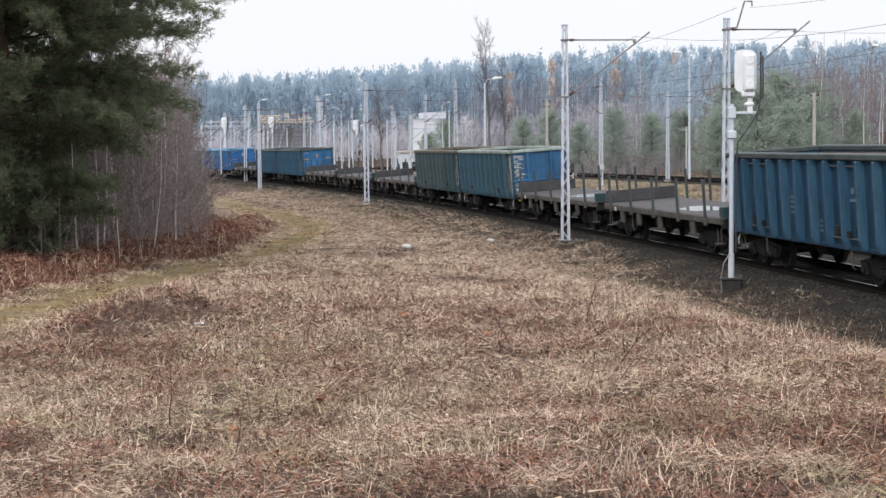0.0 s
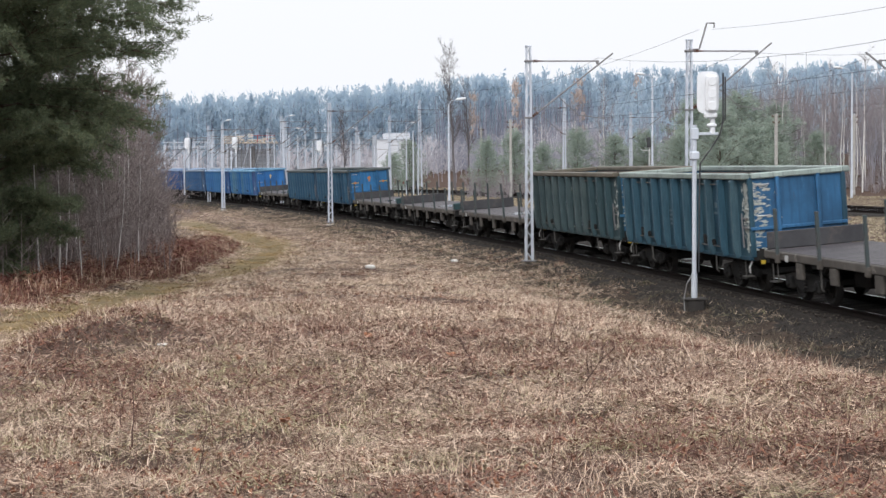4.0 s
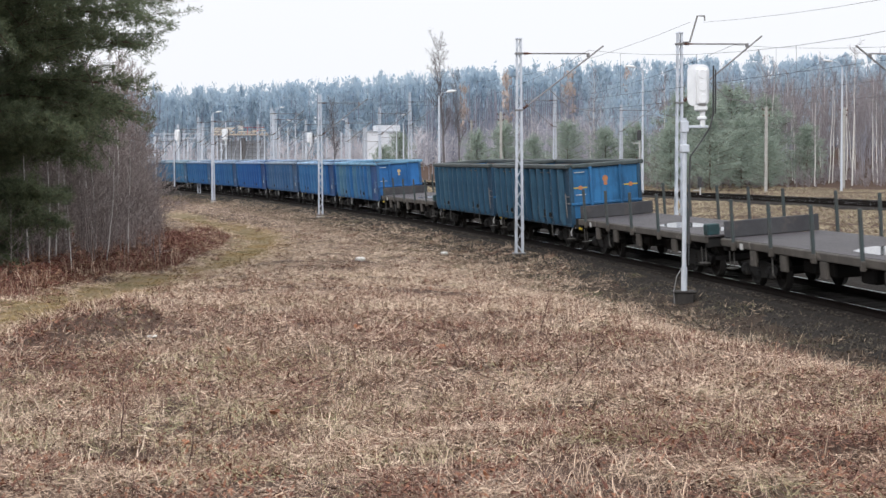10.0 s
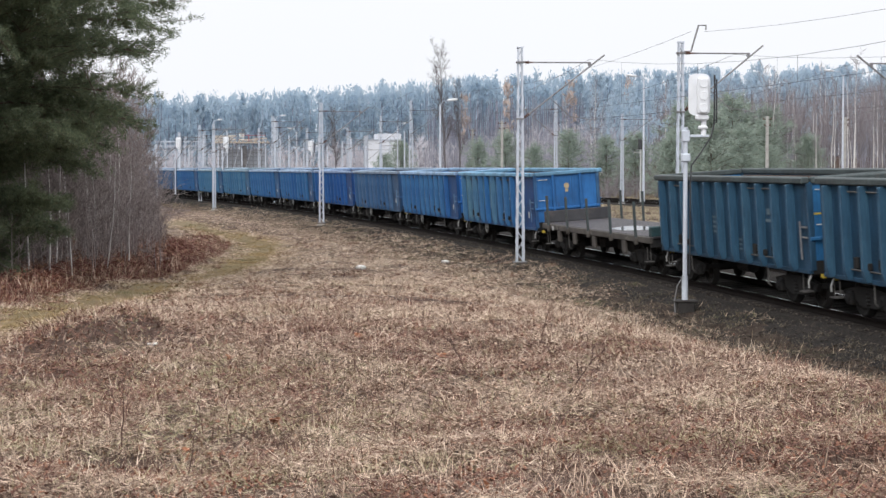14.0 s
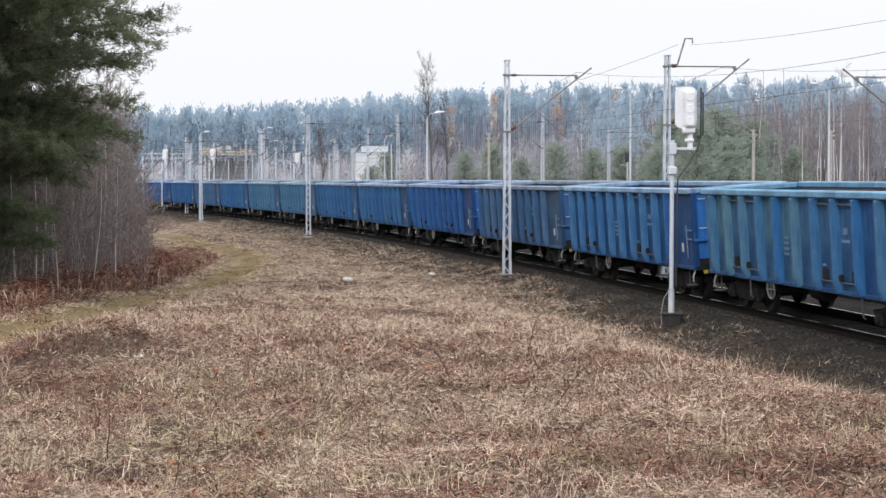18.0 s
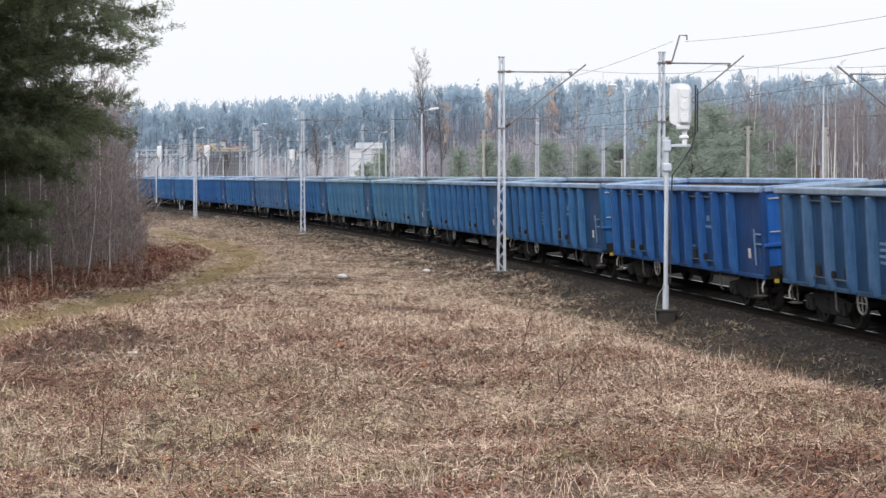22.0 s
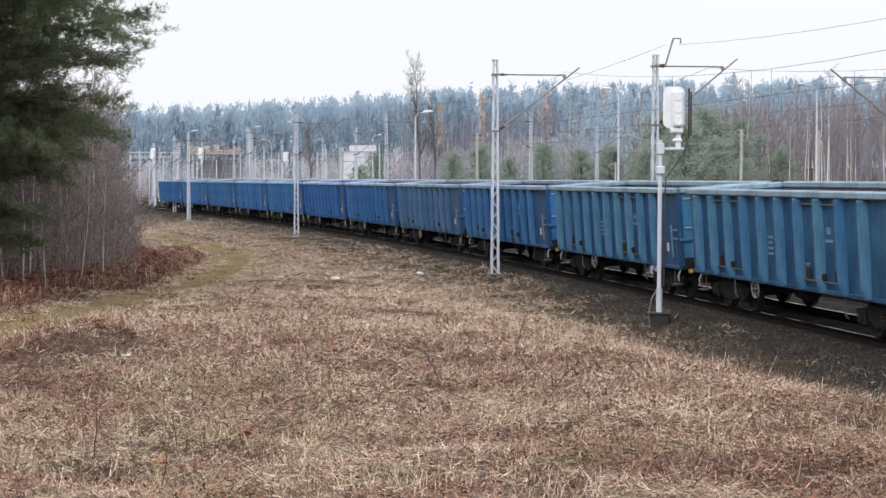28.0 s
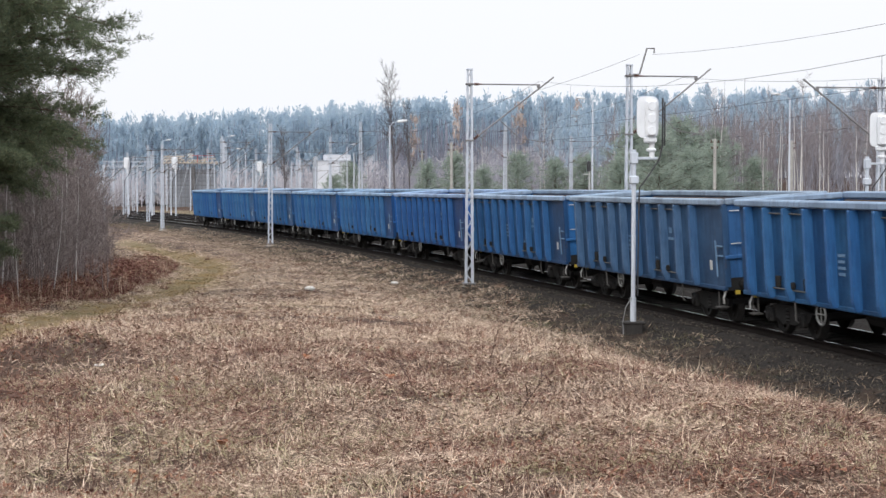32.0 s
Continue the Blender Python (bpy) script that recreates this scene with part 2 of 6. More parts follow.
M_TWIG = material("bare_twigs", (0.140, 0.112, 0.106), (0.205, 0.170, 0.164), 0.9, 0, 2.0, vary="island", vary_to=(0.44, 0.375, 0.36), vary_ramp=(0.25, 1.05))
M_BIRCH = material("birch_bark", (0.80, 0.78, 0.76), (0.58, 0.56, 0.54), 0.8, 0, 3.0, third=(0.10, 0.09, 0.09), third_ramp=(0.62, 0.70), third_scale=6.0, stretch=(0.4, 0.4, 2))
M_NEEDLE = material("pine_needles", (0.115, 0.148, 0.104), (0.140, 0.172, 0.105), 0.7, 0, 0.7, vary="island", vary_to=(0.260, 0.295, 0.175), vary_ramp=(0.2, 1.1), through_light=0.5)
# far crowns: distance haze is put into this pale blue base colour
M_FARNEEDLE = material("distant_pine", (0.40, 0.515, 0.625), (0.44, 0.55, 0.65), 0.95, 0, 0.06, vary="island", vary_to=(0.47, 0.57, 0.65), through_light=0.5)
# paler and greyer than the near pines: haze mixed into the needle colour
M_HAZYNEEDLE = material("young_pine", (0.250, 0.315, 0.285), (0.295, 0.360, 0.310), 0.85, 0, 0.3, vary="island", vary_to=(0.40, 0.46, 0.38), through_light=0.4)
# bare wood lightened and blued: haze painted into the twigs
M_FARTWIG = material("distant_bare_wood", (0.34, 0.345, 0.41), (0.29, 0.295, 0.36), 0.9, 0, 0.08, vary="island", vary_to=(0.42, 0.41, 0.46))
M_MIDTWIG = material("leafless_birch_wood", (0.235, 0.210, 0.225), (0.190, 0.170, 0.188), 0.9, 0, 0.1, vary="island", vary_to=(0.36, 0.325, 0.335), vary_ramp=(0.2, 1.0))
# bluish tone of the trunks is haze put into their colour
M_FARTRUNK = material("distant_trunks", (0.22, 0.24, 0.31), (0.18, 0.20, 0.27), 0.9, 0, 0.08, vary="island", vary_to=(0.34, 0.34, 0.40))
# scrub whitened most, as painted haze low under the far wood
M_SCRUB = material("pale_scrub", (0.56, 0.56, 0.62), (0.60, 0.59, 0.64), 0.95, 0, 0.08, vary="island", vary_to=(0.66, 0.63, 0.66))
M_TALLTWIG = material("bare_branches", (0.115, 0.105, 0.112), (0.150, 0.136, 0.140), 0.9, 0, 0.3)
M_LARCH = material("autumn_larch", (0.46, 0.37, 0.33), (0.42, 0.36, 0.33), 0.9, 0, 0.2)
M_GROUND = material("field_soil", (0.060, 0.039, 0.030), (0.100, 0.066, 0.050), 0.95, 0, 0.5, 18, 0.8, third=(0.095, 0.044, 0.036), third_ramp=(0.55, 0.72), third_scale=1.1, gloss=0.12)
M_PATH = material("trodden_path", (0.19, 0.126, 0.060), (0.14, 0.110, 0.050), 0.95, 0, 0.6, 25, 0.5, third=(0.105, 0.080, 0.052), third_ramp=(0.55, 0.72), third_scale=1.5)
M_STRAW = material("dry_grass", (0.075, 0.043, 0.031), (0.220, 0.140, 0.098), 0.85, 0, 1.6, vary="island", vary_to=(0.84, 0.635, 0.475), vary_ramp=(0.22, 1.0), third=(0.19, 0.098, 0.072), third_ramp=(0.55, 0.68), third_scale=0.9)
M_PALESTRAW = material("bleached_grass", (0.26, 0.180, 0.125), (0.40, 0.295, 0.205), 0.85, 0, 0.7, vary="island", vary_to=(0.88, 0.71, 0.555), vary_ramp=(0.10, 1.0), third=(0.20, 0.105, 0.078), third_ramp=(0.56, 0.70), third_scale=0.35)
M_GREENGRASS = material("faded_green_grass", (0.12, 0.115, 0.055), (0.20, 0.18, 0.09), 0.85, 0, 0.5, vary="island", vary_to=(0.50, 0.44, 0.26))
M_PATHGRASS = material("short_path_grass", (0.205, 0.132, 0.050), (0.150, 0.115, 0.042), 0.85, 0, 0.35, vary="island", vary_to=(0.43, 0.30, 0.14), third=(0.095, 0.096, 0.036), third_ramp=(0.50, 0.64), third_scale=0.25)
M_BRACKEN = material("dead_bracken", (0.080, 0.024, 0.019), (0.180, 0.062, 0.041), 0.9, 0, 0.6, vary="island", vary_to=(0.52, 0.32, 0.19), vary_ramp=(0.50, 1.2), third=(0.12, 0.028, 0.025), third_ramp=(0.50, 0.64), third_scale=0.7)
M_WEED = material("dead_weed", (0.062, 0.028, 0.022), (0.112, 0.052, 0.040), 0.9, 0, 2.0, vary="island", vary_to=(0.33, 0.175, 0.118), vary_ramp=(0.2, 1.15))
M_VERGEWEED = material("dull_verge_weeds", (0.030, 0.024, 0.020), (0.060, 0.050, 0.038), 0.9, 0, 1.2, vary="island", vary_to=(0.250, 0.205, 0.150), vary_ramp=(0.25, 1.1), third=(0.055, 0.062, 0.030), third_ramp=(0.54, 0.66), third_scale=0.6)
M_STALK = material("dark_weed_stalk", (0.060, 0.031, 0.025), (0.10, 0.052, 0.042), 0.9, 0, 3.0, vary="object", vary_to=(0.18, 0.10, 0.075))
M_STRIP = material("pale_meadow", (0.25, 0.21, 0.130), (0.31, 0.26, 0.165), 0.9, 0, 0.3, vary="island", vary_to=(0.45, 0.385, 0.260))
M_LEAF = material("fallen_leaf", (0.34, 0.13, 0.05), (0.28, 0.10, 0.05), 0.7, 0, 9.0)
M_LEAFLITTER = material("crumbled_red_leaves", (0.090, 0.036, 0.026), (0.150, 0.060, 0.040), 0.9, 0, 3.0, vary="island", vary_to=(0.36, 0.165, 0.095), vary_ramp=(0.3, 1.1))
M_LITTER = material("pale_litter", (0.70, 0.69, 0.66), (0.58, 0.57, 0.54), 0.7, 0, 9.0)
M_VERGE = material("verge_grass", (0.060, 0.044, 0.032), (0.14, 0.105, 0.07), 0.9, 0, 0.6, vary="island", vary_to=(0.60, 0.46, 0.34), vary_ramp=(0.40, 1.0), third=(0.11, 0.12, 0.05), third_ramp=(0.53, 0.64), third_scale=0.6)


# ---- mesh helpers ----
class Shape:
    """Collects corners and faces; every piece added is closed and has its own depth."""

    def __init__(self):
        self.v, self.f = [], []

    def add(self, pts, faces):
        k = len(self.v)
        self.v.extend(pts)
        self.f.extend(tuple(i + k for i in f) for f in faces)
        return self

    def box(self, c, s, m=None, bevel=0.0):
        x, y, z = (d / 2 for d in s)
        if bevel:
            b = min(bevel, x * 0.8, y * 0.8, z * 0.8)
            pts, faces, index = [], [], {}
            for sx in (-1, 1):
                for sy in (-1, 1):
                    for sz in (-1, 1):
                        for a in range(3):
                            index[sx, sy, sz, a] = len(pts)
                            pts.append(Vector((sx * (x - (b if a != 0 else 0)), sy * (y - (b if a != 1 else 0)), sz * (z - (b if a != 2 else 0)))))
            q = ((-1, -1), (1, -1), (1, 1), (-1, 1))
            for a in range(3):
                for s0 in (-1, 1):
                    loop = []
                    for u, w in q:
                        k = [0, 0, 0]
                        k[a], k[(a + 1) % 3], k[(a + 2) % 3] = s0, u, w
                        loop.append(index[(*k, a)])
                    faces.append(tuple(loop if s0 > 0 else loop[::-1]))
            for a in range(3):
                b1, b2 = (a + 1) % 3, (a + 2) % 3
                for u, w in q:
                    lo, hi = [0, 0, 0], [0, 0, 0]
                    lo[a], lo[b1], lo[b2] = -1, u, w
                    hi[a], hi[b1], hi[b2] = 1, u, w
                    f = (index[(*lo, b1)], index[(*hi, b1)], index[(*hi, b2)], index[(*lo, b2)])
                    faces.append(f if u * w < 0 else f[::-1])
            for sx in (-1, 1):
                for sy in (-1, 1):
                    for sz in (-1, 1):
                        f = tuple(index[sx, sy, sz, a] for a in range(3))
                        faces.append(f if sx * sy * sz > 0 else f[::-1])
        else:
            pts = [Vector((i * x, j * y, k * z)) for i in (-1, 1) for j in (-1, 1) for k in (-1, 1)]
            faces = [(0, 1, 3, 2), (4, 6, 7, 5), (0, 4, 5, 1), (2, 3, 7, 6), (0, 2, 6, 4), (1, 5, 7, 3)]
        c = Vector(c)
        pts = [(m @ p if m else p) + c for p in pts]
        return self.add(pts, faces)

    def tube(self, a, b, r0, r1=None, n=6):
        a, b = Vector(a), Vector(b)
        r1 = r0 if r1 is None else r1
        d = (b - a).normalized()
        u = d.orthogonal().normalized()
        w = d.cross(u)
        pts = []
        for p, r in ((a, r0), (b, r1)):
            for i in range(n):
                t = 2 * math.pi * i / n
                pts.append(p + (u * math.cos(t) + w * math.sin(t)) * r)
        faces = [(i, (i + 1) % n, n + (i + 1) % n, n + i) for i in range(n)] + [tuple(range(n))[::-1], tuple(range(n, 2 * n))]
        return self.add(pts, faces)

    def line(self, pts, r, n=5):
        """A bent tube in one piece through the points."""
        pts = [Vector(p) for p in pts]
        ring, faces, u = [], [], None
        for k, p in enumerate(pts):
            d = (pts[min(k + 1, len(pts) - 1)] - pts[max(k - 1, 0)]).normalized()
            u = d.orthogonal().normalized() if u is None else (u - d * u.dot(d)).normalized()
            w = d.cross(u)
            ring += [p + (u * math.cos(2 * math.pi * i / n) + w * math.sin(2 * math.pi * i / n)) * r for i in range(n)]
        for k in range(len(pts) - 1):
            faces += [(k * n + i, k * n + (i + 1) % n, (k + 1) * n + (i + 1) % n, (k + 1) * n + i) for i in range(n)]
        faces += [tuple(range(n))[::-1], tuple(range((len(pts) - 1) * n, len(pts) * n))]
        return self.add(ring, faces)

    def lathe(self, c, axis, rings, n=16):
        """Rings of (distance along the axis, radius)."""
        axis = Vector(axis).normalized()
        u = axis.orthogonal().normalized()
        w = axis.cross(u)
        pts, faces = [], []
        for d, r in rings:
            for i in range(n):
                t = 2 * math.pi * i / n
                pts.append(Vector(c) + axis * d + (u * math.cos(t) + w * math.sin(t)) * r)
        for k in range(len(rings) - 1):
            faces += [(k * n + i, k * n + (i + 1) % n, (k + 1) * n + (i + 1) % n, (k + 1) * n + i) for i in range(n)]
        faces += [tuple(range(n))[::-1], tuple(range((len(rings) - 1) * n, len(rings) * n))]
        return self.add(pts, faces)

    def slab(self, outline, d):
        """A flat outline, given its thickness vector d."""
        n = len(outline)
        pts = [Vector(p) for p in outline]
        d = Vector(d)
        faces = [tuple(range(n))[::-1], tuple(range(n, 2 * n))] + [(i, (i + 1) % n, n + (i + 1) % n, n + i) for i in range(n)]
        return self.add(pts + [p + d for p in pts], faces)

    def mesh(self, name, mat, smooth=False):
        me = bpy.data.meshes.new(name)
        me.from_pydata([tuple(p) for p in self.v], [], self.f)
        me.materials.append(mat)
        if smooth:
            me.polygons.foreach_set("use_smooth", [True] * len(me.polygons))
        me.update()
        return me


def part(name, shape, mat=None, parent=None, label="", at=None, smooth=False):
    """One mesh object under a thing or a part; shape may be a finished mesh, shared between alike pieces."""
    ob = new(name, shape.mesh(name, mat, smooth) if isinstance(shape, Shape) else shape)
    ob.parent = parent
    if at is not None:
        ob.matrix_basis = at if isinstance(at, Matrix) else Matrix.Translation(at)
    return tagged(ob, label)


def thing(name, label, category, group="", kind="", at=None):
    ob = new(name)
    ob.empty_display_size = 0.2
    if at is not None:
        ob.matrix_basis = at if isinstance(at, Matrix) else Matrix.Translation(at)
    return tagged(ob, label, category, group, kind)


def tri_mesh(name, verts, faces, mat):
    """A mesh from arrays of corners and of triangles or quads."""
    me = bpy.data.meshes.new(name)
    n = faces.shape[1]
    me.vertices.add(len(verts))
    me.vertices.foreach_set("co", np.asarray(verts, dtype=np.float32).ravel())
    me.loops.add(faces.size)
    me.loops.foreach_set("vertex_index", faces.astype(np.int32).ravel())
    me.polygons.add(len(faces))
    me.polygons.foreach_set("loop_start", np.arange(0, faces.size, n, dtype=np.int32))
    me.update(calc_edges=True)
    me.materials.append(mat)
    return me


# ---- the line: a curve of about one kilometre's radius, rail tops at height 0 ----
S0_X, S0_Y, S0_HEAD, BEND, BEND2 = -21.31, 149.284, -1.24116, -0.0010065, -2.83e-06
_S = np.arange(-460.0, 520.01, 0.5)
_C = np.clip(_S, -120, 170)
_T = S0_HEAD + BEND * _S + BEND2 * (_C * _C / 2 + _C * (_S - _C))
_I0 = int(np.argmin(np.abs(_S)))
_X = np.concatenate([[0], np.cumsum((np.cos(_T[1:]) + np.cos(_T[:-1])) * 0.25)])
_Y = np.concatenate([[0], np.cumsum((np.sin(_T[1:]) + np.sin(_T[:-1])) * 0.25)])
_X += S0_X - _X[_I0]
_Y += S0_Y - _Y[_I0]


def on_line(s, off=0.0):
    """Place and heading at s metres along the line; off: metres to its far side, away from the camera."""
    x, y, t = np.interp(s, _S, _X), np.interp(s, _S, _Y), np.interp(s, _S, _T)
    return float(x - math.sin(t) * off), float(y + math.cos(t) * off), float(t)


def line_distance(x, y):
    """Signed distance of points from the line (positive on the far side), and s."""
    x, y = np.asarray(x, float), np.asarray(y, float)
    best = np.full(x.shape, 1e18)
    bi = np.zeros(x.shape, int)
    for i in range(0, len(_S), 8):
        d = (x - _X[i]) ** 2 + (y - _Y[i]) ** 2
        k = d < best
        best[k], bi[k] = d[k], i
    d = -(x - _X[bi]) * np.sin(_T[bi]) + (y - _Y[bi]) * np.cos(_T[bi])
    return d, _S[bi]


def smooth(a, b, v):
    t = np.clip((v - a) / (b - a), 0, 1)
    return t * t * (3 - 2 * t)


def hills(x, y, scale, seed):
    """Cheap rolling unevenness between -1 and 1."""
    rng = np.random.RandomState(seed)
    out = 0
    for i in range(5):
        a, ph, k = rng.uniform(0, 6.28), rng.uniform(0, 6.28), rng.uniform(0.6, 1.7) / scale
        out = out + np.sin((x * math.cos(a) + y * math.sin(a)) * k * 6.28 + ph)
    return out / 3.2


def blotches(x, y, scale, seed):
    """Smooth random blotches of about that size, between -1 and 1."""
    grid = np.random.RandomState(seed).uniform(-1, 1, (64, 64))
    u, w = x / scale + 1000.0, y / scale + 1000.0
    i, j = np.floor(u).astype(int), np.floor(w).astype(int)
    a, c = u - i, w - j
    a, c = a * a * (3 - 2 * a), c * c * (3 - 2 * c)
    g = lambda p, q: grid[p % 64, q % 64]
    return (g(i, j) * (1 - a) + g(i + 1, j) * a) * (1 - c) + (g(i, j + 1) * (1 - a) + g(i + 1, j + 1) * a) * c


def path_side(x, y):
    """Distance across the trodden path, which winds along the wood's edge."""
    cx = np.interp(y, [5, 20, 30, 40, 50, 60, 72, 85, 100, 130], PATH_X)
    return x - cx


PATH_X = [-6.0, -7.7, -8.8, -9.6, -9.9, -9.9, -10.4, -12.0, -16.5, -27.0]


def heap(x, y):
    """A low ridge of turned-over earth beside the path."""
    return np.exp(-((x + 4.6 - 0.08 * (y - 19.5)) / 0.72) ** 2 - ((y - 19.5) / 3.6) ** 2)


def ground_z(x, y):
    x, y = np.asarray(x, float), np.asarray(y, float)
    d, s = line_distance(x, y)
    r = np.sqrt(x * x * 1.2 + y * y)
    side = smooth(3.0, 11.0, -d)
    mound = -0.55 + 2.33 * np.exp(-(r / 40.0) ** 2)
    mound = mound + 0.11 * blotches(d, s * 0.13, 1.3, 44) * smooth(42, 58, r) * smooth(4.0, 7.0, -d) + 0.07 * hills(x, y, 9.0, 3) * smooth(2, 12, r) + (0.07 * blotches(x, y, 1.6, 4) + 0.045 * blotches(x, y, 0.8, 6)) * (1 - 0.7 * smooth(45, 80, r)) + 0.34 * heap(x, y)
    p = path_side(x, y)
    mound = mound - 0.22 * np.exp(-(p / 1.7) ** 2) * smooth(6, 20, y) + 0.35 * smooth(-2, -9, p) * smooth(10, 30, y)
    near = (-0.62 + 0.09 * blotches(x, y, 0.9, 91) + 0.06 * blotches(x, y, 0.45, 92)) * (1 - side) + mound * side
    far = -0.45 + 0.25 * smooth(18, 60, d) + 0.05 * hills(x, y, 12, 5)
    z = np.where(d < 0, near, far)
    z = np.where(np.abs(d) < 2.1, np.minimum(z, -0.52), z)
    hill = smooth(150, 420, y + 0.55 * x) * 6.0
    return z + np.where(d > 0, hill * smooth(45, 110, d), 0)


def field_edge(s):
    """How near to the line the dry grass comes."""
    return -1.7 - 2.9 * smooth(78, 117, s) + 0.35 * np.sin(s * 0.9) + 0.2 * np.sin(s * 2.3)


def verge_z(x, y, off):
    """Height of the near track's uneven shoulder, from the sleeper ends out to the field."""
    k = smooth(-1.55, -3.2, off)
    lumps = 0.05 * blotches(x, y, 0.55, 93) + 0.04 * blotches(x, y, 0.3, 94) + 0.05 * blotches(x, y, 1.7, 95)
    return -0.30 * (1 - k) + (ground_z(x, y) + 0.03) * k + lumps * smooth(-1.55, -2.0, off) - 0.10 * smooth(-4.0, -4.4, off)


def surface_z(x, y):
    """The ground with the near track's shoulder laid on it."""
    d, s = line_distance(x, y)
    return np.where((d > -4.3) & (d < -1.5) & (s > -60) & (s < 160), verge_z(x, y, d), ground_z(x, y))


def gz(x, y):
    return float(ground_z(np.array([x]), np.array([y]))[0])


# ---- ground: one sheet to the horizon ----
def build_ground():
    xs = np.concatenate([np.arange(-2400, -60, 90.0), np.arange(-60, -36, 2.0), np.arange(-36, 26, 0.4), np.arange(26, 90, 2.0), np.arange(90, 2500, 90.0)])
    ys = np.concatenate([np.arange(-1500, -20, 80.0), np.arange(-20, 0, 2.0), np.arange(0, 78, 0.4), np.arange(78, 140, 0.8), np.arange(140, 260, 2.0), np.arange(260, 3300, 90.0)])
    gx, gy = np.meshgrid(xs, ys, indexing="ij")
    z = ground_z(gx.ravel(), gy.ravel())
    v = np.stack([gx.ravel(), gy.ravel(), z], 1)
    a = (np.arange(len(xs) - 1)[:, None] * len(ys) + np.arange(len(ys) - 1)[None]).ravel()
    f = np.stack([a, a + len(ys), a + len(ys) + 1, a + 1], 1)
    me = tri_mesh("ground", v, f, M_GROUND)
    me.materials.append(M_PATH)
    me.materials.append(M_CINDER)
    c = v[f].mean(1)
    d, s = line_distance(c[:, 0], c[:, 1])
    idx = np.zeros(len(f), np.int32)
    idx[(np.abs(path_side(c[:, 0], c[:, 1]) + 0.25 * np.sin(c[:, 1] * 1.3)) < 1.35) & (c[:, 1] > 4) & (c[:, 1] < 125) & (d < -6)] = 1
    idx[(d > np.maximum(field_edge(s), -2.6 - 2 * smooth(90, 110, s)) + 0.6 * blotches(c[:, 0], c[:, 1], 1.1, 77) + 0.2) & (d < 14)] = 2
    me.polygons.foreach_set("material_index", idx)
    me.polygons.foreach_set("use_smooth", [True] * len(f))
    return tagged(new("ground", me), "rough ground with dry grass and a trodden path", "ground", kind="structure")


build_ground()


# ---- the tracks ----
CANT = radians(4.0)


def rail_mesh(off, s0, s1, step=4.0, lift=0.0, tilt=0.0):
    """One flat-bottomed rail swept along the line."""
    prof = [(-0.065, -0.172), (0.065, -0.172), (0.065, -0.160), (0.010, -0.140), (0.010, -0.050), (0.036, -0.038), (0.037, -0.010), (0.034, 0.0), (-0.034, 0.0), (-0.037, -0.010),
            (-0.036, -0.038), (-0.010, -0.050), (-0.010, -0.140), (-0.065, -0.160)]
    ss = np.arange(s0, s1 + 0.1, step)
    n = len(prof)
    v = []
    for s in ss:
        for w, z in prof:
            x, y, t = on_line(s, off + w)
            v.append((x, y, z + lift + w * tilt))
    f = []
    for k in range(len(ss) - 1):
        for i in range(n):
            f.append((k * n + i, (k + 1) * n + i, (k + 1) * n + (i + 1) % n, k * n + (i + 1) % n))
    me = tri_mesh("rail", np.array(v), np.array(f), M_RAIL)
    me.materials.append(M_RAILTOP)
    me.polygons.foreach_set("material_index", [1 if (i % n) == 7 else 0 for i in range(len(f))])
    return me


def canted_bed(s0, s1, cant):
    """The near track's bed: dark between the rails, its uneven earthy shoulder running out into the field."""
    ss = np.arange(s0, s1 + 0.1, 0.4)
    off = np.concatenate([np.arange(-4.4, -1.5, 0.22), [-1.5, -0.75, 0, 0.75, 1.55, 2.6]])
    S, O = np.meshgrid(ss, off, indexing="ij")
    t = np.interp(S, _S, _T)
    x, y = np.interp(S, _S, _X) - np.sin(t) * O, np.interp(S, _S, _Y) + np.cos(t) * O
    level = -0.175 + cant * (O + 0.75)
    z = np.where(O < -1.52, verge_z(x.ravel(), y.ravel(), O.ravel()).reshape(x.shape), level)
    z = np.where(O > 2.0, -0.70, z)
    v = np.stack([x, y, z], 2).reshape(-1, 3)
    m = len(off)
    a = (np.arange(len(ss) - 1)[:, None] * m + np.arange(m - 1)[None]).ravel()
    f = np.stack([a, a + m, a + m + 1, a + 1], 1)
    me = tri_mesh("ballast_bed", v, f, M_BALLAST)
    me.materials.append(M_CINDER)
    c = v[f].mean(1)
    oc = O.ravel()[f].mean(1)
    me.polygons.foreach_set("material_index", (oc < -2.5 + 0.35 * blotches(c[:, 0], c[:, 1], 0.5, 96)).astype(np.int32))
    me.polygons.foreach_set("use_smooth", [True] * len(f))
    return me


def bed_mesh(off, s0, s1, cant=0.0):
    ss = np.arange(s0, s1 + 0.1, 4.0)
    prof = [(-2.2, -0.70), (-1.55, -0.23 - cant), (1.55, -0.21 + 2.0 * cant), (2.6, -0.70)]
    v, f = [], []
    for s in ss:
        for w, z in prof:
            x, y, t = on_line(s, off + w)
            v.append((x, y, z))
    for k in range(len(ss) - 1):
        for i in range(3):
            f.append((k * 4 + i, (k + 1) * 4 + i, (k + 1) * 4 + i + 1, k * 4 + i + 1))
    return tri_mesh("ballast_bed", np.array(v), np.array(f)[:, ::-1], M_BALLAST)


SLEEPER = Shape().box((0, 0, -0.225), (0.28, 2.5, 0.12), bevel=0.02).mesh("sleeper", M_SLEEPER)


